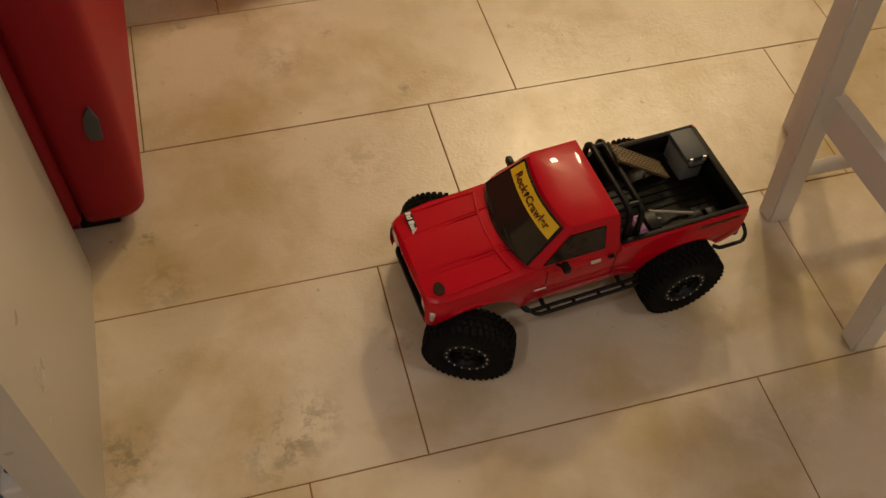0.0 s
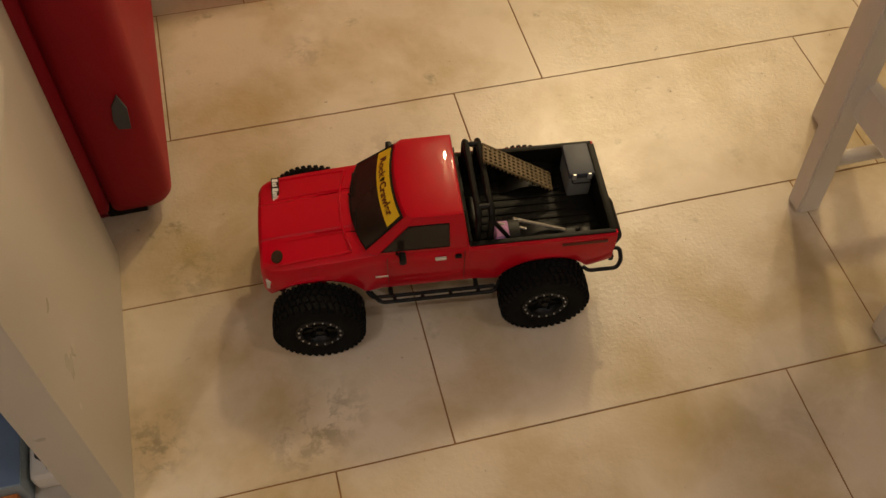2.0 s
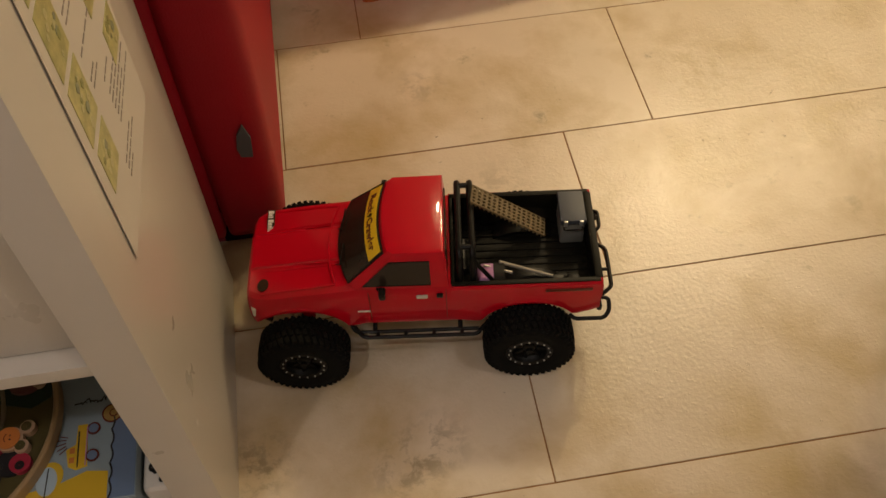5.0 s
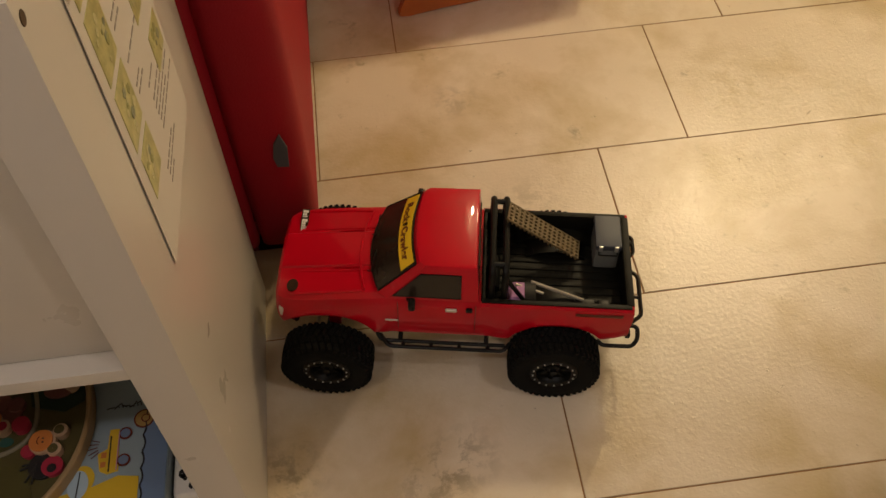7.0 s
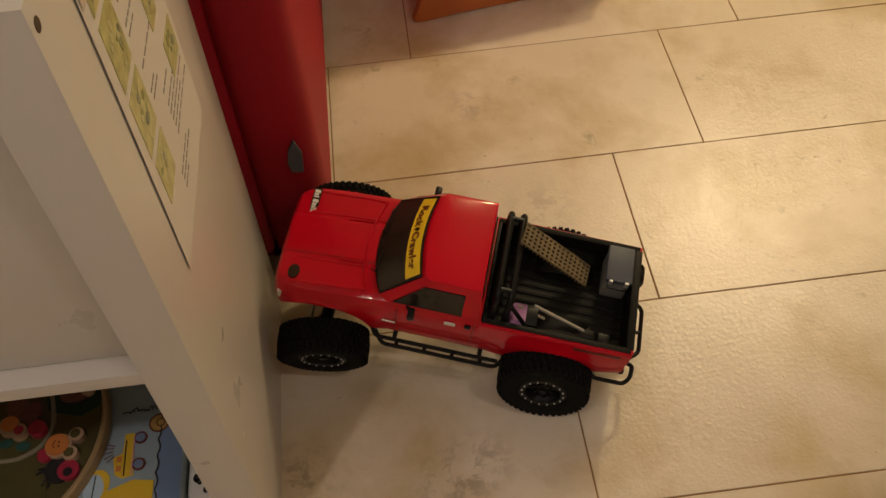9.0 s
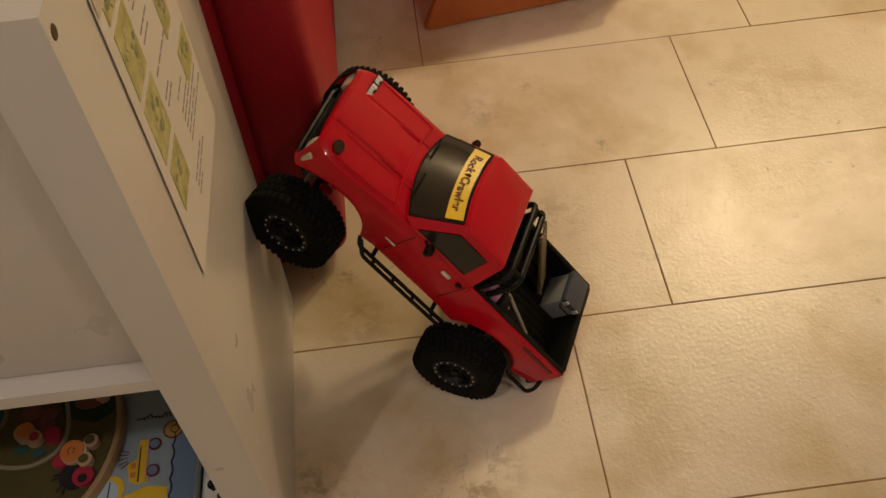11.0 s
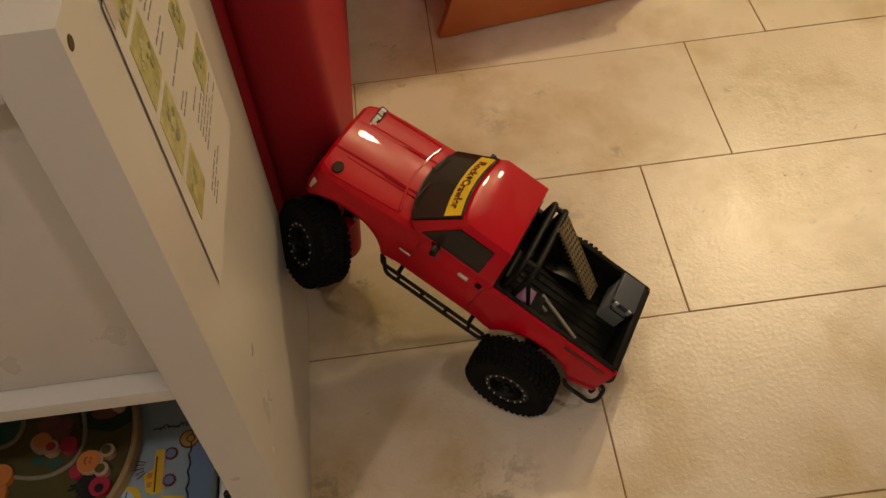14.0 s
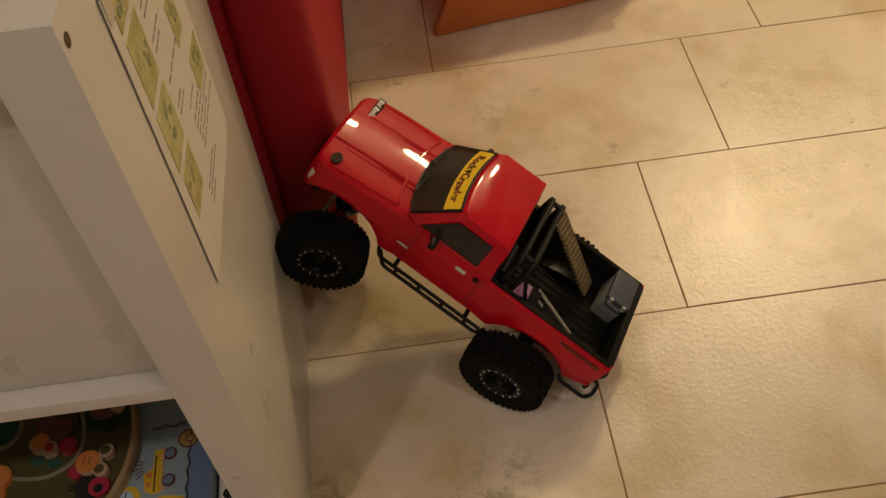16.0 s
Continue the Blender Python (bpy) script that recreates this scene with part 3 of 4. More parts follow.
    part("bush", blob([(-0.955, -0.420), (-0.915, -0.432), (-0.892, -0.420), (-0.890, -0.385), (-0.925, -0.350), (-0.970, -0.355)], f, 0.0014), DARK_GREEN, board)
    part("meadow", blob([(-1.060, -0.492), (-1.000, -0.500), (-0.962, -0.494), (-0.945, -0.515), (-0.935, -0.550), (-0.990, -0.585), (-1.060, -0.590)], f, 0.0010), MOSS, board)
    for x, y in ((-1.000, -0.458), (-0.979, -0.464)):
        part("painted_leaf", disc(x, y, f, 0.0075, 0.0010, 14, 1.2, 0.8), TEAL, board)
    bug = part("ladybird", disc(-0.930, -0.502, f, 0.017, 0.004, 20, 1.0, 1.0), INK_BLACK, board, "black and red wooden ladybird")
    for x, y, q in ((-0.918, -0.505, 0.0125), (-0.949, -0.482, 0.0085)):
        part("wing", disc(x, y, f, q, 0.006), TOY_RED, bug)
    part("wing_spot", disc(-0.918, -0.508, f, 0.0055, 0.0066), INK_BLACK, bug)
    part("face_edge", disc(-0.9325, -0.4735, f, 0.0155, 0.0085), TOY_SKIN, bug)
    part("face", disc(-0.9340, -0.4725, f, 0.0140, 0.0100), TOY_ORANGE, bug)
    for x, y in ((-0.913, -0.461), (-0.9175, -0.485)):
        part("knob", disc(x, y, f, 0.0088, 0.0090), TOY_SKIN, bug)
        part("knob_hole", disc(x - 0.0015, y + 0.001, f, 0.0060, 0.0096), TOY_GREEN, bug)
    part("smile", tube([(-0.9320 + 0.0065 * math.cos(a), -0.4725 + 0.0065 * math.sin(a), f + 0.0102) for a in [2.2 + 0.25 * k for k in range(8)]], 0.0006, 5), BROWN_INK, bug)
    for y in (-0.470, -0.475):
        part("eye", disc(-0.9315, y, f, 0.0012, 0.0106, 8), INK_BLACK, bug)
    for dx, dy in ((-0.018, -0.002), (-0.020, -0.008), (-0.012, -0.024), (-0.004, -0.027)):
        part("leg", tube([(-0.936, -0.497, f + 0.003), (-0.936 + dx, -0.497 + dy, f + 0.003)], 0.0013, 5), INK_BLACK, bug)
    bear = part("butterfly", disc(-0.980, -0.428, f, 0.013, 0.005, 20, 1.2, 1.0), TOY_ROSE, board, "rose and peach wooden butterfly")
    for x, y, q, m in ((-0.992, -0.412, 0.013, TOY_ROSE), (-0.972, -0.417, 0.010, TOY_ROSE), (-0.962, -0.446, 0.0105, TOY_RED), (-0.997, -0.438, 0.0125, TOY_SKIN), (-0.984, -0.447, 0.0100, TOY_SKIN)):
        part("wing", disc(x, y, f, q, 0.007 if m is TOY_ROSE else 0.009), m, bear)
    part("wing_spot", disc(-0.996, -0.436, f, 0.0105, 0.0096), TOY_ORANGE, bear)
    part("wing_spot", disc(-0.9835, -0.446, f, 0.0058, 0.0096), TOY_RED, bear)
    snail = part("sun_figure", disc(-1.040, -0.476, f, 0.0150, 0.008), TOY_ORANGE, board)
    part("sun_foot", disc(-1.036, -0.498, f, 0.009, 0.006, 16, 0.8, 1.5), TOY_ORANGE, snail)
    hare = part("flower_figure", disc(-0.925, -0.404, f, 0.011, 0.006, 16, 1.5, 0.8), TOY_ROSE, board)
    part("petal", disc(-0.908, -0.400, f, 0.008, 0.007, 16, 1.0, 0.9), TOY_SKIN, hare)
    # spotted cow figure lying beside the box, and a small striped carton in front
    cow = tagged(part("cow_figure", box(-0.7655, -0.510, z + 0.0175, 0.040, 0.085, 0.034, 0.010, 3), WHITE_INK), "black and white spotted toy cow lying in shelf", "toy")
    rng = random.Random(9)
    for k in range(12):
        part("spot", disc(-0.7655 + rng.uniform(-0.011, 0.011), -0.510 + rng.uniform(-0.032, 0.032), z + 0.034, rng.uniform(0.002, 0.0052), 0.0012, 9, 1, 1.4), INK_BLACK, cow)
    carton = tagged(part("small_carton", box(-0.842, -0.5725, z + 0.016, 0.09, 0.019, 0.032, 0.001), TOY_ORANGE), "small orange striped carton at shelf front", "box")
    for k in range(6):
        part("stripe", box(-0.876 + 0.005 * k, -0.5725, z + 0.0324, 0.0024, 0.017, 0.0006), WHITE_INK, carton)


# ---------------------------------------------------------------- the truck (x ahead, y to its left, origin on the ground amidships)
AXLE, FRONT, TRACK, FRONT_TRACK, TYRE_R, OFFSET = 0.1475, 0.1430, 0.0935, 0.0955, 0.0590, 0.0065


def mix_at(x, table):
    for (xa, va), (xb, vb) in zip(table, table[1:]):
        if xa <= x <= xb:
            return va + (vb - va) * (x - xa) / (xb - xa)
    return table[0][1] if x < table[0][0] else table[-1][1]


def arch(x, at, r=0.0665, centre=0.055):
    d = abs(x - at)
    return centre + math.sqrt(max(r * r - d * d, 0)) if d < r else 0


def sill(x):
    """The lower edge of the body: level sills with wheel arches cut in, rising to the ends."""
    z = mix_at(x, [(-0.24, 0.098), (-0.21, 0.092), (-0.08, 0.083), (0.08, 0.083), (0.19, 0.088), (0.208, 0.092)])
    return max(z, arch(x, FRONT), arch(x, -AXLE))


def half(x):
    """Half the body's width at the belt."""
    return mix_at(x, [(-0.24, 0.078), (-0.05, 0.079), (0.06, 0.079), (0.15, 0.0795), (0.180, 0.0785), (0.194, 0.0755), (0.203, 0.0705), (0.208, 0.0640)])


def flare(x):
    return 0.0065 * max(0, 1 - abs(abs(x) - AXLE) / 0.085) ** 0.6


def body_section(x, top):
    """Half outlines mirrored: sill, flared side, crease, shoulder, bonnet edge, crown."""
    w, zs = half(x), sill(x)
    side = [(w - 0.010 + flare(x), zs), (w - 0.001 + flare(x), zs + 0.0015), (w + flare(x), zs + 0.006), (w + flare(x) * 0.5 + 0.001, zs + (top - 0.014 - zs) * 0.55),
            (w + 0.0012, top - 0.016), (w - 0.001, top - 0.009), (w - 0.005, top - 0.003), (w - 0.011, top + 0.000), (w - 0.013, top + 0.0004), (w - 0.030, top + 0.0020), (0.0300, top + 0.0028), (0.0285, top + 0.0030), (0.0262, top + 0.0047), (0.0248, top + 0.0049), (0.0, top + 0.0052)]
    return [(x, y, z) for y, z in side] + [(x, -y, z) for y, z in side[-2::-1]]


def build_body(truck):
    steps = [0.208 - 0.258 * k / 64 for k in range(65)]
    secs = [body_section(x, mix_at(x, [(-0.05, 0.1575), (0.06, 0.1565), (0.085, 0.1525), (0.13, 0.1475), (0.19, 0.1400), (0.204, 0.1378), (0.208, 0.1340)])) for x in steps]
    body = part("body", loft(secs, closed=False), RED_PAINT, truck, "glossy red moulded truck bonnet and doors", smooth=24)
    # nose closing the front, with the grille set in it
    nose = bmesh.new()
    loft([[(0.1960, y, 0.090) for y in (-0.066, -0.03, 0.03, 0.066)], [(0.2040, y, 0.133) for y in (-0.066, -0.03, 0.03, 0.066)]], closed=False, bm=nose)
    part("nose_panel", nose, BLACK_PLASTIC, body)
    for k in range(4):
        part("grille_bar", box(0.2000 + 0.0012 * k, 0, 0.1015 + 0.006 * k, 0.003, 0.082, 0.0022, 0.0005), BLACK_PLASTIC, body)
    for s in (-1, 1):
        part("headlight", box(0.2015, s * 0.0575, 0.1125, 0.008, 0.024, 0.019, 0.003), LAMP_LENS, body, "clear headlight lens")
        part("turn_signal", box(0.1985, s * 0.0715, 0.1130, 0.010, 0.008, 0.018, 0.0025), LAMP_LENS, body, "clear turn signal")
    lip = bmesh.new()
    loft([[(x - 0.007 * (abs(y) / 6) ** 4, y * 0.0625 / 6, z - 0.0018 * (abs(y) / 6) ** 4) for y in range(-6, 7)] for x, z in ((0.2055, 0.1392), (0.2085, 0.1372), (0.2095, 0.1335), (0.2075, 0.1245), (0.2040, 0.1245))], closed=False, bm=lip)
    part("bonnet_lip", lip, RED_PAINT, body, smooth=50)
    # cowl step behind the bonnet and the soft outer creases
    part("cowl_step", tube([(0.0945 + 0.010 * (1 - (k / 6) ** 2), 0.0105 * k, 0.1553 - 0.0004 * abs(k)) for k in range(-6, 7)], 0.0017, 6), RED_PAINT, body)
    for s in (-1, 1):
        part("bonnet_crease", tube([(0.188, s * 0.0665, 0.1395), (0.15, s * 0.0660, 0.1452), (0.118, s * 0.0655, 0.1488), (0.094, s * 0.0640, 0.1520)], 0.0018, 6), RED_PAINT, body)
        part("bonnet_rib", tube([(0.100, s * 0.0295, 0.1548), (0.118, s * 0.0295, 0.1528), (0.136, s * 0.0290, 0.1506)], 0.0010, 6), RED_PAINT, body)
    # raised bonnet ridges
    for s in (-1, 1):
        part("bonnet_ridge", tube([(0.080, s * 0.034, 0.1550), (0.10, s * 0.034, 0.1532), (0.14, s * 0.034, 0.1482), (0.185, s * 0.033, 0.1424)], 0.0016, 6), RED_PAINT, body)
    badge = revolve([(0.0001, 0), (0.0085, 0), (0.0080, 0.0012), (0.0001, 0.0012)], 20)
    bmesh.ops.transform(badge, matrix=pose(0.186, 0.0545, 0.1425, 90, 7, 0) @ Matrix.Diagonal((0.85, 1, 1.15, 1)), verts=badge.verts)
    part("badge", badge, DARK_INK, body, "dark oval sticker")
    # small white sticker: a row of plain upright marks
    sticker = part("bonnet_sticker", box(0, 0, 0, 0.0365, 0.0085, 0.0010, 0.0003), DARK_INK, body, "dark sticker with white marks")
    sticker.matrix_basis = pose(0.1850, -0.0450, 0.1435, 0, 8.5, 90) @ Matrix.Diagonal((1.2, 1.2, 1, 1))
    x = -0.0165
    for w, h in ((3.4, 6.0), (2.6, 4.4), (1.8, 5.4), (0, 0), (3.8, 6.0), (2.6, 4.4), (1.8, 4.4), (1.2, 6.0), (1.2, 5.6), (2.6, 4.4), (2.4, 6.0)):
        if h:
            part("white_mark", box(x + w * 0.0005, (h - 6.0) * 0.0005, 0.0008, w * 0.001 - 0.0002, h * 0.001, 0.0008), WHITE_INK, sticker)
        x += w * 0.001 + 0.0006 if h else 0.0016
    # cowl with two wipers
    for y in (-0.018, 0.040):
        part("wiper", tube([(0.0920, y, 0.1610), (0.0870, y + 0.004, 0.1650), (0.0840, y - 0.030, 0.1655)], 0.0010, 6), BLACK_PLASTIC, body)
    # door furniture
    for s in (-1, 1):
        w = 0.0815
        part("door_handle", box(-0.014, s * w, 0.143, 0.014, 0.003, 0.0048, 0.001), LAMP_LENS, body, "chrome door handle")
        part("fuel_knob" if s > 0 else "door_lock", box(-0.036, s * w, 0.1445, 0.008, 0.004, 0.006, 0.0015), BLACK_PLASTIC, body)
        part("side_badge", box(0.060, s * (w + 0.001), 0.1175, 0.016, 0.0015, 0.0018), LAMP_LENS, body)
        part("door_gap", box(0.052, s * 0.0803, 0.125, 0.0007, 0.0012, 0.058), BROWN_INK, body)
        part("door_gap", box(-0.044, s * 0.0803, 0.125, 0.0007, 0.0012, 0.058), BROWN_INK, body)
        m = part("mirror", box(0.034, s * 0.0885, 0.1620, 0.008, 0.014, 0.011, 0.0026), BLACK_PLASTIC, truck)
        part("mirror_glass", box(0.0298, s * 0.0885, 0.1620, 0.0008, 0.011, 0.0080), GLASS_DARK, m)
        part("mirror_arm", tube([(0.040, s * 0.077, 0.157), (0.034, s * 0.086, 0.1605)], 0.0020, 6), BLACK_PLASTIC, m)
    return body


CAB_LOW = [(0.0770, 0.0690), (0.064, 0.0770), (-0.047, 0.0770)]     # x, half width at the belt
CAB_TOP = [(0.0270, 0.0580), (0.020, 0.0640), (-0.0440, 0.0650)]     # and at the roof's edge
Z_BELT, Z_EAVE, Z_ROOF = 0.1565, 0.2035, 0.2085


def build_cab(truck):
    US = (0, 1 / 3, 2 / 3, 1)

    def front(un, f):
        """A point of the bowed windscreen: un across (-1 to 1), f up it."""
        (xa, ya), (xb, yb) = CAB_LOW[0], CAB_TOP[0]
        bow = (0.0150 - 0.0075 * f) * (1 - un * un)
        return Vector((xa + (xb - xa) * f + bow, (ya + (yb - ya) * f) * un, Z_BELT + (Z_EAVE - Z_BELT) * f))
    rows = []
    for f, z in ((0.0, Z_BELT), (1.0, Z_EAVE)):
        pts = [(a[0] + (b[0] - a[0]) * f, a[1] + (b[1] - a[1]) * f) for a, b in zip(CAB_LOW, CAB_TOP)]
        ring = [tuple(front(un, f)) for un in US] + [(x, y, z) for x, y in pts[1:]] + [(pts[-1][0], 0, z)] + [(x, -y, z) for x, y in pts[:0:-1]] + [tuple(front(-un, f)) for un in US[:0:-1]]
        rows.append(ring)
    def inset(k, z):
        return [((x - cx) * k + cx, y * k, z) for x, y, _ in rows[1]]
    cx = -0.008
    rows.append(inset(0.965, Z_EAVE + 0.0030))
    rows.append(inset(0.88, Z_ROOF - 0.0006))
    rows.append(inset(0.45, Z_ROOF + 0.0012))
    cab = part("cab", loft(rows), RED_PAINT, truck, "red cab with gently crowned roof", smooth=28)

    def pane(name, corners, lift, mat, parent, k=0.0):
        """A thin pane just proud of the shell, drawn in from its corners by k."""
        pts = [Vector(c) for c in corners]
        mid = sum(pts, Vector()) / len(pts)
        pts = [p + (mid - p) * k for p in pts]
        n = (pts[1] - pts[0]).cross(pts[2] - pts[0]).normalized()
        if n.dot(mid - Vector((0, 0, 0.17))) < 0:
            n = -n
        bm = loft([[p - n * 0.0008 for p in pts], [p + n * lift for p in pts]])
        return part(name, bm, mat, parent)

    low, top = rows[0], rows[1]
    def at(p, q, f):
        return Vector(p) + (Vector(q) - Vector(p)) * f
    def sheet(wide, f0, f1, sag, off, thin):
        """A strip of the windscreen, bowed with it, between two heights."""
        n = 12
        rows_ = []
        for lift in (thin, off):
            lo = [front(wide * (2 * k / n - 1), f0 + sag * (1 - (2 * k / n - 1) ** 2)) + lift for k in range(n + 1)]
            hi = [front(wide * 0.985 * (2 * k / n - 1), f1) + lift for k in range(n + 1)]
            rows_.append(lo + hi[::-1])
        bm = bmesh.new()
        v = [[bm.verts.new(p) for p in r] for r in rows_]
        m = n + 1
        for k in range(n):
            for r in v:
                bm.faces.new((r[k], r[k + 1], r[2 * m - 2 - k], r[2 * m - 1 - k]))
        for k in range(2 * m):
            bm.faces.new((v[0][k], v[0][(k + 1) % (2 * m)], v[1][(k + 1) % (2 * m)], v[1][k]))
        return bm

    ws = part("windscreen", sheet(0.965, 0.05, 0.955, 0.0, Vector((0.0011, 0, 0.0010)), Vector((-0.001, 0, -0.001))), GLASS_DARK, cab, "dark smoked windscreen")
    edge = [front(0.985 * (k / 5 - 1), 0.035) for k in range(11)] + [front(0.975 * (1 - k / 5), 0.965) for k in range(11)]
    part("screen_rubber", tube([p + Vector((0.0008, 0, 0.0008)) for p in edge], 0.0012, 6, closed=True), BLACK_PLASTIC, ws)
    banner = part("banner", sheet(0.93, 0.63, 0.935, 0.035, Vector((0.0017, 0, 0.0016)), Vector((0.0011, 0, 0.0010))), YELLOW, cab, "yellow windscreen banner with dark marks")
    slope = math.degrees(math.atan2(Z_EAVE - Z_BELT, CAB_LOW[0][0] - CAB_TOP[0][0]))
    # two words with a small emblem between them, each letter set square to the bowed glass
    widths = {"R": 1.25, "o": 1.0, "c": 0.9, "k": 1.0, "*": 1.1, "C": 1.25, "r": 0.75, "a": 0.95, "w": 1.35, "l": 0.5, "e": 0.95}
    words = "Rock*Crawler"
    total, run = sum(widths[c] for c in words), 0.0
    for c in words:
        un = ((run + widths[c] / 2) / total - 0.5) * 1.50
        run += widths[c]
        p = front(un, 0.790) + Vector((0.0019, 0, 0.0018))
        at_glass = pose(p.x, p.y, p.z, 0, 0, 90 + 14 * un) @ pose(0, 0, 0, slope, 0, 0)
        if c == "*":
            diamond = slab([(0.0, -0.0050, 0.0), (0.0022, -0.0012, 0.0), (0.0034, 0.0030, 0.0), (0.0, 0.0048, 0.0), (-0.0026, 0.0016, 0.0)], 0.0005)
            bmesh.ops.transform(diamond, matrix=at_glass, verts=diamond.verts)
            part("banner_emblem", diamond, DARK_INK, banner)
            continue
        lettering("banner_letter", c, 0.0142, at_glass @ Matrix.Translation((0, -0.0002 if c in "RCkl" else -0.0010, 0)), BROWN_INK, banner, 0.0003, 0.0005)
    for s in (1, -1):
        def side(x, z):
            f = (z - Z_BELT) / (Z_EAVE - Z_BELT)
            return Vector((x, s * (0.0770 + (0.0645 - 0.0770) * f), z))
        fr = [side(0.058, 0.1615), side(-0.0255, 0.1610), side(-0.0250, 0.1955), side(0.0235, 0.1955)]
        win = pane("side_window", fr, 0.0009, GLASS_DARK, cab)
        part("window_rubber", tube([p + Vector((0, s * 0.0006, 0)) for p in fr], 0.0009, 6, closed=True), BLACK_PLASTIC, win)
    pane("rear_window", [(-0.0465, 0.052, 0.166), (-0.0465, -0.052, 0.166), (-0.0455, -0.050, 0.196), (-0.0455, 0.050, 0.196)], 0.0010, GLASS_DARK, cab)
    return cab


BED_FRONT, BED_REAR, BED_TOP, BED_FLOOR = -0.050, -0.236, 0.1535, 0.112


def build_bed(truck):
    steps = [BED_FRONT + (BED_REAR - BED_FRONT) * k / 44 for k in range(45)]
    bed = None
    for s in (1, -1):
        secs = []
        for x in steps:
            w, zs, fl = half(x), sill(x), flare(x)
            out = [(w - 0.010 + fl, zs), (w - 0.001 + fl, zs + 0.0015), (w + fl, zs + 0.006), (w + fl * 0.5 + 0.001, zs + (BED_TOP - 0.014 - zs) * 0.55), (w + 0.0012, BED_TOP - 0.014),
                   (w + 0.0002, BED_TOP - 0.003), (w - 0.0020, BED_TOP), (w - 0.0060, BED_TOP), (w - 0.0065, BED_TOP - 0.010), (w - 0.007, max(zs + 0.004, 0.1))]
            secs.append([(x, s * y, z) for y, z in out])
        ob = part("bed_side", loft(secs), RED_PAINT, truck, "red cargo bed side", smooth=24)
        bed = bed or ob
        part("liner_side", box((BED_FRONT + BED_REAR) / 2, s * 0.0700, (BED_TOP + BED_FLOOR) / 2 + 0.0006, BED_FRONT - BED_REAR - 0.004, 0.003, BED_TOP - BED_FLOOR + 0.001, 0.0008), BED_PLASTIC, truck)
        part("bed_rail", box((BED_FRONT + BED_REAR) / 2, s * 0.0728, BED_TOP + 0.0005, BED_FRONT - BED_REAR - 0.002, 0.0052, 0.0022, 0.0008), BED_PLASTIC, truck, "dark bed rail cap")
        part("side_strip", box(-0.196, s * 0.0797, 0.1435, 0.058, 0.0012, 0.0050, 0.0004), BROWN_INK, truck, "dark sticker strip")
    part("tailgate", box(BED_REAR + 0.001, 0, 0.126, 0.006, 0.152, 0.056, 0.0015), RED_PAINT, truck)
    part("tailgate_liner", box(BED_REAR + 0.0058, 0, 0.133, 0.003, 0.138, 0.043, 0.0008), BED_PLASTIC, truck)
    part("tailgate_cap", box(BED_REAR + 0.002, 0, BED_TOP + 0.0008, 0.008, 0.140, 0.0022, 0.0008), BED_PLASTIC, truck)
    part("bulkhead", box(BED_FRONT - 0.003, 0, 0.134, 0.004, 0.138, 0.042, 0.0008), BED_PLASTIC, truck)
    floor = part("bed_floor", box((BED_FRONT + BED_REAR) / 2, 0, BED_FLOOR, BED_FRONT - BED_REAR - 0.006, 0.138, 0.003), BED_PLASTIC, truck)
    for k in range(11):
        part("floor_rib", box((BED_FRONT + BED_REAR) / 2, -0.060 + 0.012 * k, BED_FLOOR + 0.0020, BED_FRONT - BED_REAR - 0.014, 0.0065, 0.0022, 0.0008), BED_PLASTIC, floor)
    for s in (1, -1):
        well = bmesh.new()
        loft([[(-AXLE + 0.062 * math.cos(a), y, 0.100 + 0.030 * math.sin(a)) for a in [math.pi * k / 10 for k in range(11)]] for y in (s * 0.052, s * 0.069)], bm=well)
        part("wheel_well", well, BED_PLASTIC, truck)
        part("tail_light", box(BED_REAR - 0.002, s * 0.067, 0.128, 0.004, 0.012, 0.026, 0.001), RED_PAINT, truck, "red tail light")
    return bed


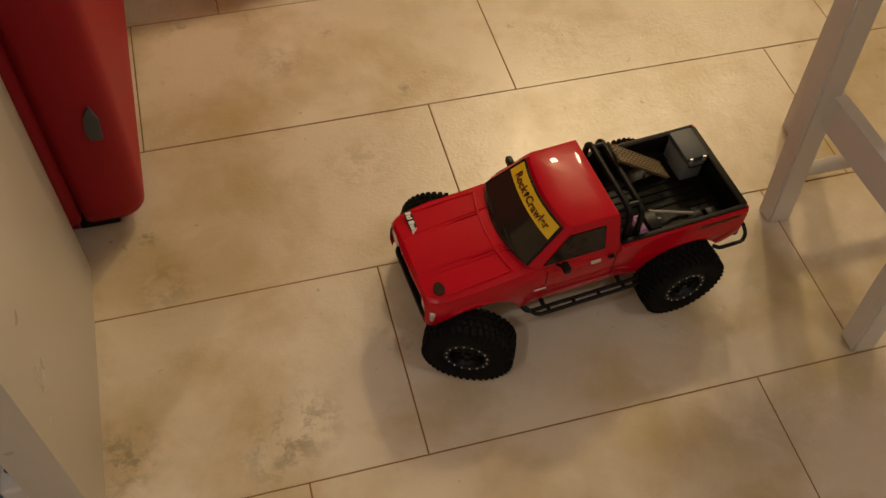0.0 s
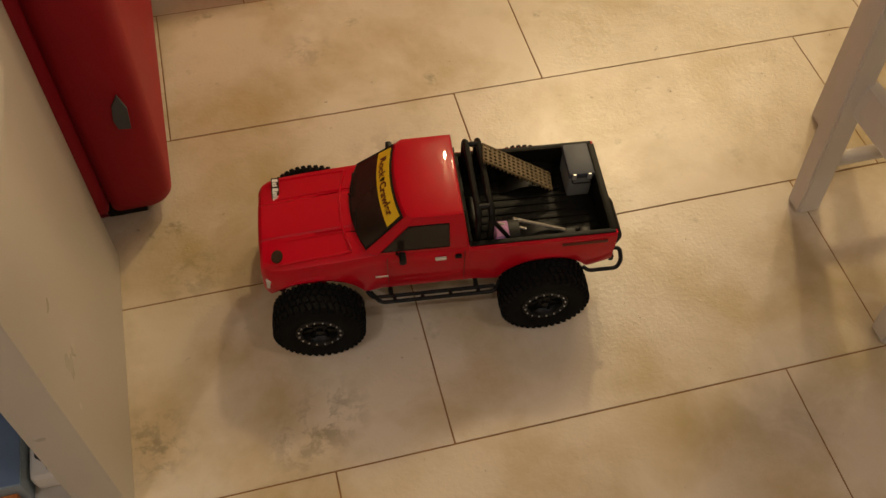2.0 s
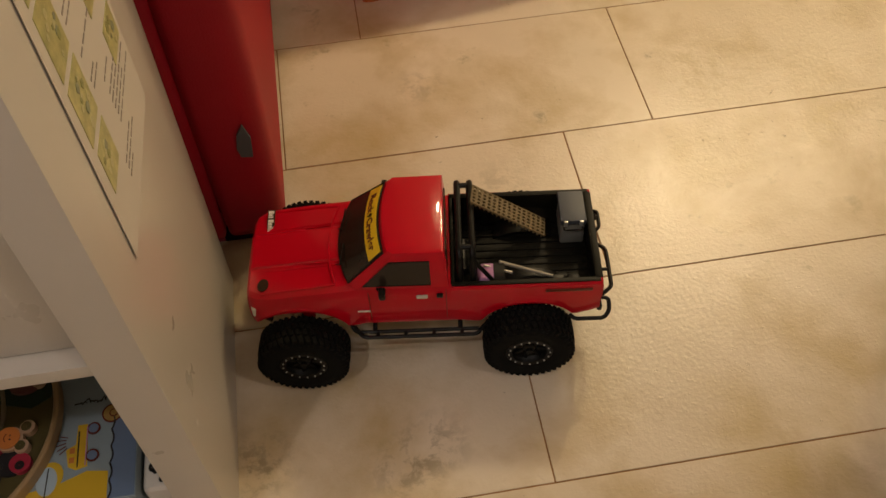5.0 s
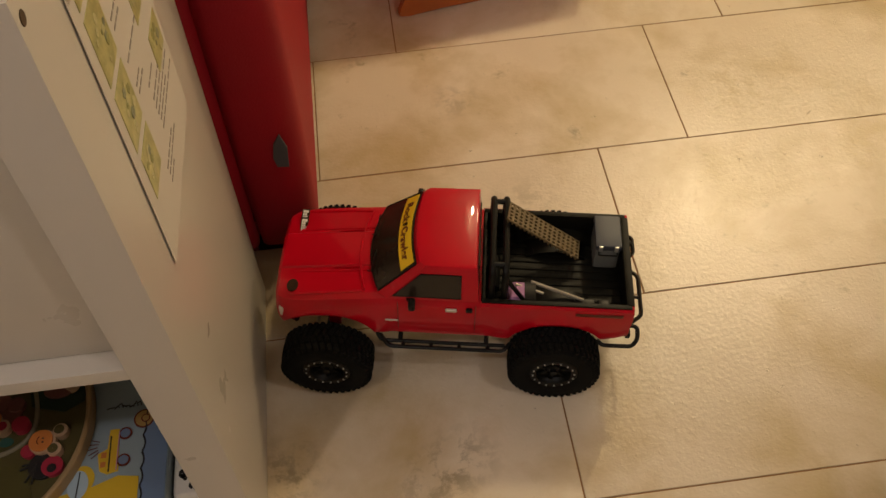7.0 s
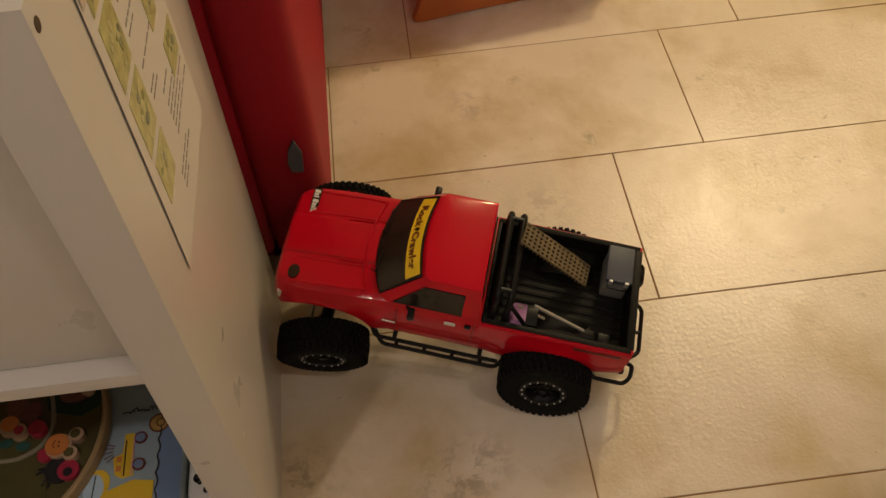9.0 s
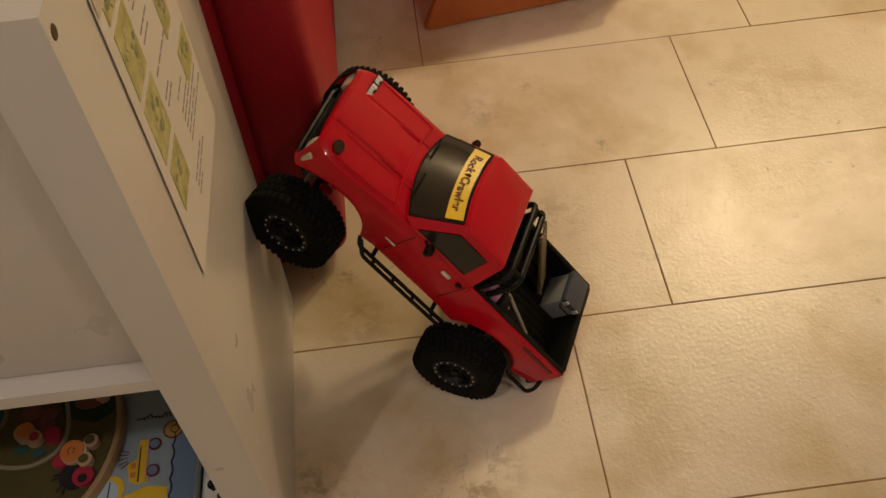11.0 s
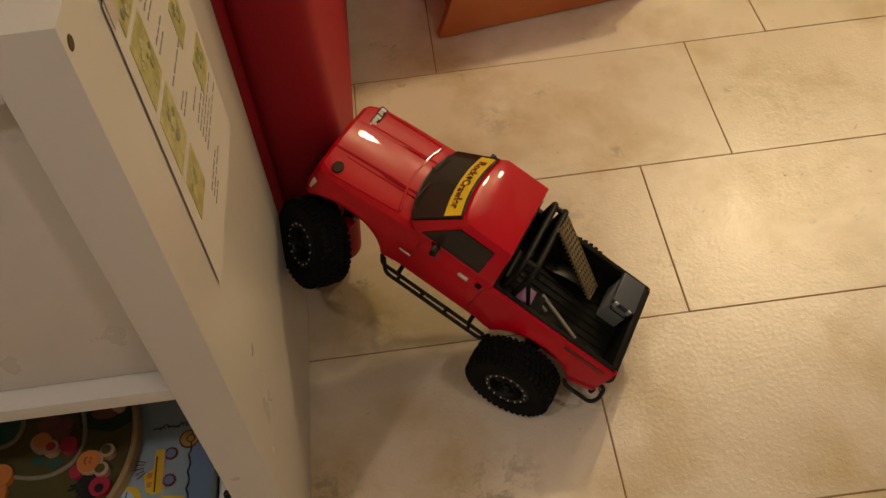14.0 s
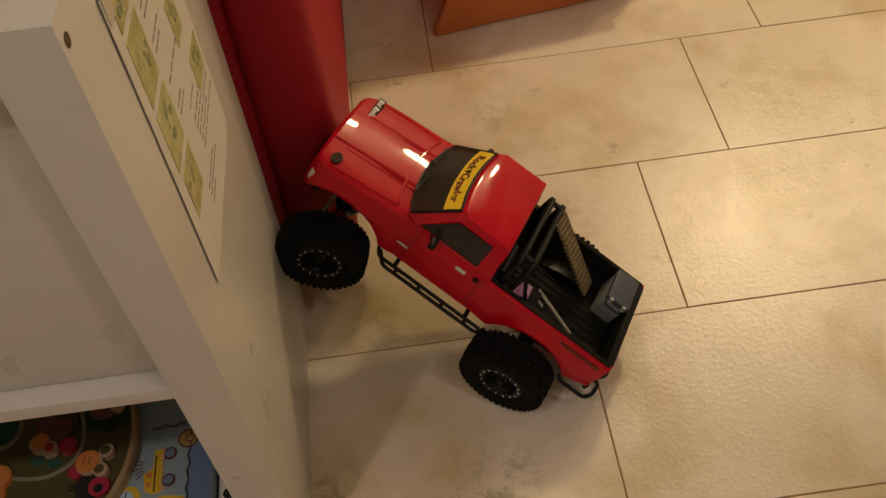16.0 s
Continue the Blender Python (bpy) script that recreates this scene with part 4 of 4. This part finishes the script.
def build_bed_load(truck):
    # double hoop roll bar with braces
    bar_ = None
    for x in (-0.062, -0.078):
        hoop = part("roll_bar_hoop", tube(rounded([(x, 0.064, 0.114), (x, 0.062, 0.199), (x, -0.062, 0.199), (x, -0.064, 0.114)], 0.016, 5), 0.0042, 10), BLACK_PLASTIC, truck)
        bar_ = bar_ or hoop
    for s in (1, -1):
        part("roll_bar_brace", tube([(-0.078, s * 0.060, 0.186), (-0.118, s * 0.060, 0.116)], 0.0028, 8), BLACK_PLASTIC, truck)
        part("roll_bar_foot", box(-0.070, s * 0.064, 0.1155, 0.030, 0.012, 0.005, 0.001), BLACK_PLASTIC, truck)
        part("roll_bar_link", tube([(-0.062, s * 0.050, 0.199), (-0.078, s * 0.050, 0.199)], 0.0036, 8), BLACK_PLASTIC, truck)
    # perforated sand ladder leaning from the hoop to the bed floor
    a, b = Vector((-0.080, -0.029, 0.207)), Vector((-0.176, -0.033, 0.129))
    along, side = (b - a), Vector((0.12, 0.96, 0.22)).normalized()
    L, W, nx, ny = along.length, 0.034, 15, 5
    along.normalize()
    nrm = along.cross(side).normalized()
    plate = bmesh.new()
    step_x, step_y = L / nx, W / ny
    for i in range(nx):
        for j in range(ny):
            c = a + along * ((i + 0.5) * step_x) + side * ((j + 0.5 - ny / 2) * step_y)
            rings = []
            for z in (0.0009, -0.0009):
                outer = [c + along * (u * step_x / 2) + side * (v * step_y / 2) + nrm * z for u, v in ((1, 0), (1, 1), (0, 1), (-1, 1), (-1, 0), (-1, -1), (0, -1), (1, -1))]
                inner = [c + along * (0.0029 * math.cos(k * math.pi / 4)) + side * (0.0023 * math.sin(k * math.pi / 4)) + nrm * z for k in range(8)]
                rings += [[plate.verts.new(p) for p in outer], [plate.verts.new(p) for p in inner]]
            for k in range(8):
                n = (k + 1) % 8
                plate.faces.new((rings[0][k], rings[0][n], rings[1][n], rings[1][k]))
                plate.faces.new((rings[2][k], rings[3][k], rings[3][n], rings[2][n]))
                plate.faces.new((rings[1][k], rings[1][n], rings[3][n], rings[3][k]))
    for s in (1, -1):
        e = side * (s * W / 2)
        tube([a + e, b + e], 0.0016, 6, bm=plate)
    for i in range(18):
        p = a + along * (L * (i + 0.5) / 18) - side * (W / 2)
        box(*(p + nrm * 0.002), 0.0022, 0.0022, 0.0034, bm=plate)
        box(*(p + side * W + nrm * 0.002), 0.0022, 0.0022, 0.0034, bm=plate)
    part("sand_ladder", plate, RUSTY, truck, "perforated brown metal sand ladder")
    # grey cool box with lid, latches and handle
    bx, by, bz = -0.2105, -0.0415, 0.1140
    chest = part("cool_box", box(bx, by, bz + 0.019, 0.031, 0.049, 0.038, 0.003), PALE_BOX, truck, "grey plastic cool box")
    part("lid", box(bx, by, bz + 0.0425, 0.034, 0.052, 0.010, 0.003), GREY_BOX, chest)
    for dx in (-0.010, 0.010):
        part("latch", box(bx + dx, by + 0.0268, bz + 0.043, 0.005, 0.003, 0.009, 0.0008), SILVER, chest)
    part("handle", tube(rounded([(bx - 0.012, by + 0.026, bz + 0.036), (bx - 0.012, by + 0.030, bz + 0.034), (bx + 0.012, by + 0.030, bz + 0.034), (bx + 0.012, by + 0.026, bz + 0.036)], 0.002), 0.0010, 6), BLACK_PLASTIC, chest)
    # bright bottle jack bar, purple bundle and a black reel
    jack = part("jack_bar", tube([(-0.112, 0.034, 0.146), (-0.180, 0.043, 0.124)], 0.0023, 10), STEEL, truck, "bright steel jack bar")
    part("jack_lever", tube([(-0.120, 0.058, 0.128), (-0.178, 0.060, 0.119)], 0.0016, 8), STEEL, jack)
    part("jack_clip", tube([(-0.092, 0.040, 0.1475), (-0.128, 0.044, 0.136)], 0.0018, 8), STEEL, jack)
    part("jack_foot", box(-0.182, 0.046, 0.119, 0.024, 0.012, 0.010, 0.002), BLACK_PLASTIC, jack)
    part("jack_head", box(-0.206, 0.050, 0.1195, 0.016, 0.018, 0.012, 0.003), BLACK_PLASTIC, jack)
    bundle = box(-0.1010, 0.0475, 0.1300, 0.034, 0.030, 0.033, 0.009, 3)
    part("bundle", bundle, PURPLE, truck, "purple rolled strap bundle")
    part("bundle_strap", box(-0.1110, 0.0475, 0.1300, 0.004, 0.0315, 0.0345, 0.009, 2), BLACK_PLASTIC, truck)
    part("reel", tube([(-0.066, -0.02, 0.121), (-0.066, 0.03, 0.121)], 0.008, 14), BLACK_PLASTIC, truck)


def build_chassis(truck):
    for s in (1, -1):
        part("chassis_rail", box(-0.01, s * 0.030, 0.083, 0.40, 0.005, 0.014, 0.001), BLACK_PLASTIC, truck)
        # rock slider: two tubes with five ties
        pts_in, pts_out = rounded([(0.080, s * 0.078, 0.081), (0.074, s * 0.0870, 0.077), (-0.084, s * 0.0870, 0.077)], 0.006), rounded([(0.076, s * 0.080, 0.080), (0.064, s * 0.0955, 0.077), (-0.082, s * 0.0955, 0.077), (-0.090, s * 0.083, 0.077)], 0.006)
        sl = part("rock_slider", tube(pts_out, 0.0027, 8), BLACK_PLASTIC, truck, "black tube rock slider")
        part("slider_inner_tube", tube(pts_in, 0.0027, 8), BLACK_PLASTIC, sl)
        for k in range(4):
            x = 0.046 - 0.036 * k
            part("slider_tie", tube([(x, s * 0.0870, 0.077), (x, s * 0.0955, 0.077)], 0.0026, 6), BLACK_PLASTIC, sl)
        for x in (0.05, -0.06):
            part("slider_mount", tube([(x, s * 0.032, 0.083), (x, s * 0.0870, 0.076)], 0.0030, 6), BLACK_PLASTIC, sl)
        # shock absorbers
        for x0, x1 in ((AXLE - 0.012, AXLE - 0.03), (-AXLE + 0.014, -AXLE + 0.035)):
            part("shock", tube([(x0, s * 0.040, 0.068), (x1, s * 0.036, 0.118)], 0.0058, 10), RED_PAINT if x0 > 0 else BLACK_PLASTIC, truck)
    # black liners and pan added to hide lit floor seen through the body
    for s in (1, -1):
        for x in (FRONT, -AXLE):
            arc = [radians(33 + 9.5 * k) for k in range(13)]
            liner = bmesh.new()
            loft([[(x + r * math.cos(a), y, 0.058 + r * math.sin(a)) for a in arc] + [(x + (r + 0.002) * math.cos(a), y, 0.058 + (r + 0.002) * math.sin(a)) for a in arc[::-1]] for y, r in ((s * 0.0745, 0.0665), (s * 0.030, 0.0665))], bm=liner)
            part("arch_blocker", liner, BLACK_PLASTIC, truck)
    part("floor_blocker", box(0.0, 0, 0.0955, 0.160, 0.150, 0.003), BLACK_PLASTIC, truck)
    part("gearbox", box(-0.005, 0, 0.086, 0.10, 0.046, 0.024, 0.004), BLACK_PLASTIC, truck)
    part("bumper_mount", box(-0.236, 0, 0.088, 0.016, 0.07, 0.012, 0.001), BLACK_PLASTIC, truck)
    # tube rear bumper: a wide bay and a narrow one, with a side step at each corner
    rear = part("rear_bumper", tube(rounded([(-0.232, 0.066, 0.098), (-0.2575, 0.044, 0.098), (-0.2575, -0.018, 0.098), (-0.238, -0.034, 0.098)], 0.006), 0.0028, 8), BLACK_PLASTIC, truck, "black tube rear bumper")
    part("bumper_tie", tube([(-0.236, 0.016, 0.098), (-0.2575, 0.016, 0.098)], 0.0024, 8), BLACK_PLASTIC, rear)
    part("bumper_hoop", tube(rounded([(-0.238, -0.040, 0.098), (-0.2540, -0.056, 0.098), (-0.2540, -0.084, 0.098), (-0.236, -0.086, 0.098)], 0.005), 0.0026, 8), BLACK_PLASTIC, rear)
    part("bumper_beam", box(-0.2385, 0, 0.094, 0.006, 0.150, 0.010, 0.0015), BLACK_PLASTIC, rear)
    for s in (1, -1):
        part("bumper_step", tube(rounded([(-0.200, s * 0.080, 0.090), (-0.206, s * 0.0870, 0.090), (-0.243, s * 0.0870, 0.090), (-0.250, s * 0.080, 0.096), (-0.250, s * 0.066, 0.104), (-0.236, s * 0.064, 0.104)], 0.005), 0.0028, 8), BLACK_PLASTIC, rear)
    front = part("front_bumper", tube(rounded([(0.184, 0.066, 0.084), (0.2025, 0.056, 0.084), (0.2025, -0.056, 0.084), (0.184, -0.066, 0.084)], 0.012), 0.0038, 8), BLACK_PLASTIC, truck, "black tube front bumper")
    part("bumper_plate", box(0.190, 0, 0.082, 0.022, 0.086, 0.014, 0.002), BLACK_PLASTIC, front)


def build_axle(truck, name):
    ob = part(name, tube([(0, -0.078, 0), (0, 0.078, 0)], 0.0085, 14), BLACK_PLASTIC, truck)
    bm = bmesh.new()
    bmesh.ops.create_uvsphere(bm, u_segments=14, v_segments=10, radius=0.019)
    part("differential", bm, BLACK_PLASTIC, ob)
    for s in (1, -1):
        part("knuckle", box(0, s * 0.066, 0, 0.018, 0.014, 0.028, 0.003), BLACK_PLASTIC, ob)
        part("link_mount", box(-0.004, s * 0.040, 0.010, 0.016, 0.008, 0.012, 0.002), RED_PAINT if name == "front_axle" else BLACK_PLASTIC, ob)
    if name == "front_axle":
        part("steering_rod", tube([(0.020, -0.064, 0.004), (0.020, 0.064, 0.004)], 0.0028, 8), STEEL, ob)
    return ob


def wheel_meshes():
    """Chunky off-road tyre on a black beadlock rim, outer face towards +y."""
    tyre = revolve([(0.0285, -0.0175), (0.0330, -0.0205), (0.0430, -0.0225), (0.0510, -0.0215), (0.0545, -0.0185), (0.0560, -0.0100), (0.0565, 0.0), (0.0560, 0.0100), (0.0545, 0.0185),
                    (0.0510, 0.0215), (0.0430, 0.0225), (0.0330, 0.0205), (0.0285, 0.0175)], 60)
    tread, n = bmesh.new(), 42

    def lug(m, size):
        b = bmesh.new()
        box(0, 0, 0, *size, 0.0006, 1, bm=b)
        bmesh.ops.transform(b, matrix=m, verts=b.verts)
        tmp = bpy.data.meshes.new("lug")
        b.to_mesh(tmp)
        b.free()
        tread.from_mesh(tmp)
        bpy.data.meshes.remove(tmp)

    for k in range(n):
        for row, (y, r, w, d) in enumerate(((0.0150, 0.0562, 0.0056, 0.0100), (-0.0150, 0.0562, 0.0056, 0.0100), (0.0046, 0.0570, 0.0054, 0.0082), (-0.0046, 0.0570, 0.0054, 0.0082))):
            a = (k + (0.5 if row in (1, 2) else 0.0)) * math.tau / n
            lug(Matrix.Rotation(-a, 4, "Y") @ Matrix.Translation((r, y, 0)) @ Matrix.Rotation(radians(18 if y > 0 else -18), 4, "X"), (0.0048, d, w))
        for s in (1, -1):
            a = (k + (0.5 if s < 0 else 0)) * math.tau / n
            lug(Matrix.Rotation(-a, 4, "Y") @ Matrix.Translation((0.0520, s * 0.0200, 0)) @ Matrix.Rotation(radians(-s * 28), 4, "Z"), (0.0066, 0.0026, 0.0046))
    rim = revolve([(0.0290, -0.0175), (0.0290, 0.0165), (0.0265, 0.0165), (0.0235, 0.0100), (0.0100, 0.0060), (0.0020, 0.0060), (0.0020, -0.0040), (0.0240, -0.0060), (0.0265, -0.0175)], 40)
    spoke = box(0.0175, 0.0105, 0, 0.016, 0.0045, 0.0050, 0.001, 1)
    ring = revolve([(0.0222, 0.0165), (0.0300, 0.0165), (0.0306, 0.0190), (0.0290, 0.0205), (0.0232, 0.0200)], 40)
    hub = revolve([(0.0001, 0.0), (0.0085, 0.0), (0.0085, 0.0125), (0.0045, 0.0150), (0.0045, 0.0190), (0.0001, 0.0190)], 16, closed=False)
    bolt = revolve([(0.0001, 0.0), (0.0011, 0.0), (0.0011, 0.0014), (0.0001, 0.0018)], 6, closed=False)
    return (mesh_of("tyre", tyre, RUBBER), mesh_of("tread", tread, RUBBER), mesh_of("rim", rim, BLACK_PLASTIC), mesh_of("beadlock_ring", ring, BLACK_PLASTIC), mesh_of("hub", hub, BLACK_PLASTIC), mesh_of("spoke", spoke, BLACK_PLASTIC), mesh_of("bolt", bolt, SILVER))


def build_wheel(truck, meshes, outside):
    tyre, tread, rim, ring, hub, spoke, bolt = meshes
    wheel = new("wheel", rim)
    wheel.parent = truck
    for name, me, label in (("tyre", tyre, "black knobbly rubber tyre"), ("tread", tread, "rubber tread blocks"), ("beadlock_ring", ring, ""), ("hub", hub, "")):
        ob = new(name, me)
        ob.parent = wheel
        if label:
            ob["label"] = label
        if name == "tread":
            ob["kind"] = "stuff"
    for k in range(8):
        ob = new("spoke", spoke)
        ob.parent = wheel
        ob.matrix_basis = Matrix.Rotation(-k * math.tau / 8, 4, "Y")
    for k in range(16):
        ob = new("bolt", bolt)
        ob.parent = wheel
        a = (k + 0.5) * math.tau / 16
        ob.location = (0.0264 * math.cos(a), 0.0202, 0.0264 * math.sin(a))
    return wheel


def build_truck():
    truck = tagged(empty("toy_truck"), "red radio-controlled pickup truck with big black tyres", "toy truck")
    build_body(truck)
    build_cab(truck)
    build_bed(truck)
    build_bed_load(truck)
    build_chassis(truck)
    axles = [build_axle(truck, "front_axle"), build_axle(truck, "rear_axle")]
    meshes = wheel_meshes()
    wheels = [build_wheel(truck, meshes, s) for s in (1, -1, 1, -1)]     # front left, front right, rear left, rear right
    return truck, axles, wheels


build_room()
build_shelf()
build_notice()
build_sofa()
build_stool()
build_orange_board()
build_toys()
TRUCK, AXLES, WHEELS = build_truck()
build_tiles()


# ---------------------------------------------------------------- what moves
# seconds; place and turn of the truck; front axle's drop, lean; rear axle's drop, lean; steering (to the left); wheels' roll
DRIVE = [
    (0, -0.0744, -0.3649, 0.001, -1.4, 0.1, 185.61, -0.0008, 1.4, -0.0013, 1.4, -30, 0),
    (0.5, -0.0864, -0.3583, 0.0009, -1.29, 0.8, 182.45, 0.0011, 1.3, -0.0029, 1.3, -28, 12),
    (1, -0.1482, -0.3474, 0.001, -0.97, 0.83, 178.81, 0.001, 1, -0.0032, 1, -18, 72),
    (1.5, -0.2075, -0.3364, 0.0011, -0.89, 0.7, 176.03, 0.0007, 0.9, -0.0029, 0.9, -9, 129.9),
    (2, -0.2795, -0.3221, 0.0007, -0.65, 0.47, 173.19, 0.0005, 0.7, -0.0019, 0.7, -2, 200.6),
    (2.5, -0.3292, -0.3141, 0.0026, -0.43, 0, 172.07, -0.0026, 0.4, -0.0026, 0.4, 0, 249.1),
    (3, -0.3792, -0.3066, 0.0031, -0.04, -0.05, 171.56, -0.0032, 0, -0.0029, 0, 0, 298.1),
    (3.5, -0.3998, -0.3019, 0.001, -0.22, 0.09, 171.77, -0.0008, 0.2, -0.0013, 0.2, 0, 318.7),
    (4, -0.4324, -0.3002, 0.0033, 0.07, -0.05, 172.04, -0.0035, -0.1, -0.0032, -0.1, 0, 350.1),
    (4.5, -0.4335, -0.3016, 0.004, 0.4, -0.21, 172.26, -0.0045, -0.4, -0.0035, -0.4, 0, 350.8),
    (5, -0.4337, -0.3021, 0.0024, 0.75, 0.21, 172.19, -0.0019, -0.7, -0.003, -0.7, 0, 351.4),
    (7.5, -0.4468, -0.2979, 0.0124, -1.8, -4.17, 167.86, -0.01, -2.9, -0.0015, 1.8, 0, 360),
    (8, -0.452, -0.2946, 0.0175, -6, -5.82, 165.63, -0.01, -5.2, -0.0019, 6, 6, 364.4),
    (8.5, -0.4549, -0.2936, 0.0203, -7.43, -6.4, 164.34, -0.008, -5.7, -0.003, 7.4, 10, 367.1),
    (9, -0.4643, -0.2927, 0.03, -7.85, -10.24, 163.79, -0.003, -7.4, -0.0024, 7.8, 10, 373.6),
    (11.5, -0.5496, -0.225, 0.1456, 3.01, -54.66, 150, -0.006, -5.7, -0.0007, -3, -8, 442.9),
    (12, -0.5243, -0.2336, 0.1128, 1.8, -42.12, 149.7, -0.02, 1.7, 0.0018, -1.8, 2, 411.9),
    (12.5, -0.5456, -0.2166, 0.123, 4.74, -46.82, 148.94, -0.004, 3.4, 0.005, -4.7, -30, 431.7),
    (13, -0.5398, -0.1988, 0.1324, 3.94, -49.41, 143.98, -0.02, 2.9, 0.0004, -3.9, -14, 439),
    (13.5, -0.5202, -0.2098, 0.1094, 1.98, -40.75, 144.94, -0.018, 2.9, 0.0016, -2, -16, 415.1),
    (14, -0.5005, -0.2327, 0.0759, 5.3, -29.4, 147.11, -0.02, 2.9, 0.005, -5.3, -35, 383.3),
    (14.5, -0.5026, -0.2324, 0.0783, 5.1, -30.02, 146.84, -0.02, 2.9, 0.0042, -5.1, -35, 385.3),
    (15, -0.495, -0.2298, 0.0769, 1.08, -29.2, 146.37, -0.022, 2.9, 0.003, -1.1, 20, 381.3),
    (15.5, -0.5009, -0.2305, 0.0775, 5.81, -29.81, 146.37, -0.029, 2.9, 0.0045, -5.8, 18, 384.8),
    (16, -0.5054, -0.2294, 0.0815, 6.32, -31.44, 146.65, -0.031, 2.9, 0.0052, -6.3, 18, 388.8),
]


def sway(r):
    """The rear axle's sideways give, which grows as the nose climbs."""
    return 0.006 * min(1, abs(r[5]) / 29)


def motions():
    walk(TRUCK, [(r[0], pose(*r[1:7])) for r in DRIVE])
    for ob, x, i in ((AXLES[0], FRONT, 7), (AXLES[1], -AXLE, 9)):
        walk(ob, [(r[0], pose(x, OFFSET if x > 0 else sway(r), TYRE_R + r[i], r[i + 1])) for r in DRIVE])
    for n, ob in enumerate(WHEELS):
        x, i, s, track = (FRONT, 7, 1, FRONT_TRACK) if n < 2 else (-AXLE, 9, 0, TRACK)
        side = 1 if n % 2 == 0 else -1
        rows = []
        for r in DRIVE:
            axle = pose(x, OFFSET if s else sway(r), TYRE_R + r[i], r[i + 1])
            knuckle = pose(0, side * 0.066, 0, 0, 0, s * r[11]) @ pose(0, side * (track - 0.066), 0, 0, 0, 0 if side > 0 else 180)
            rows.append((r[0], axle @ knuckle @ pose(0, 0, 0, 0, side * r[12], 0)))
        walk(ob, rows)


motions()
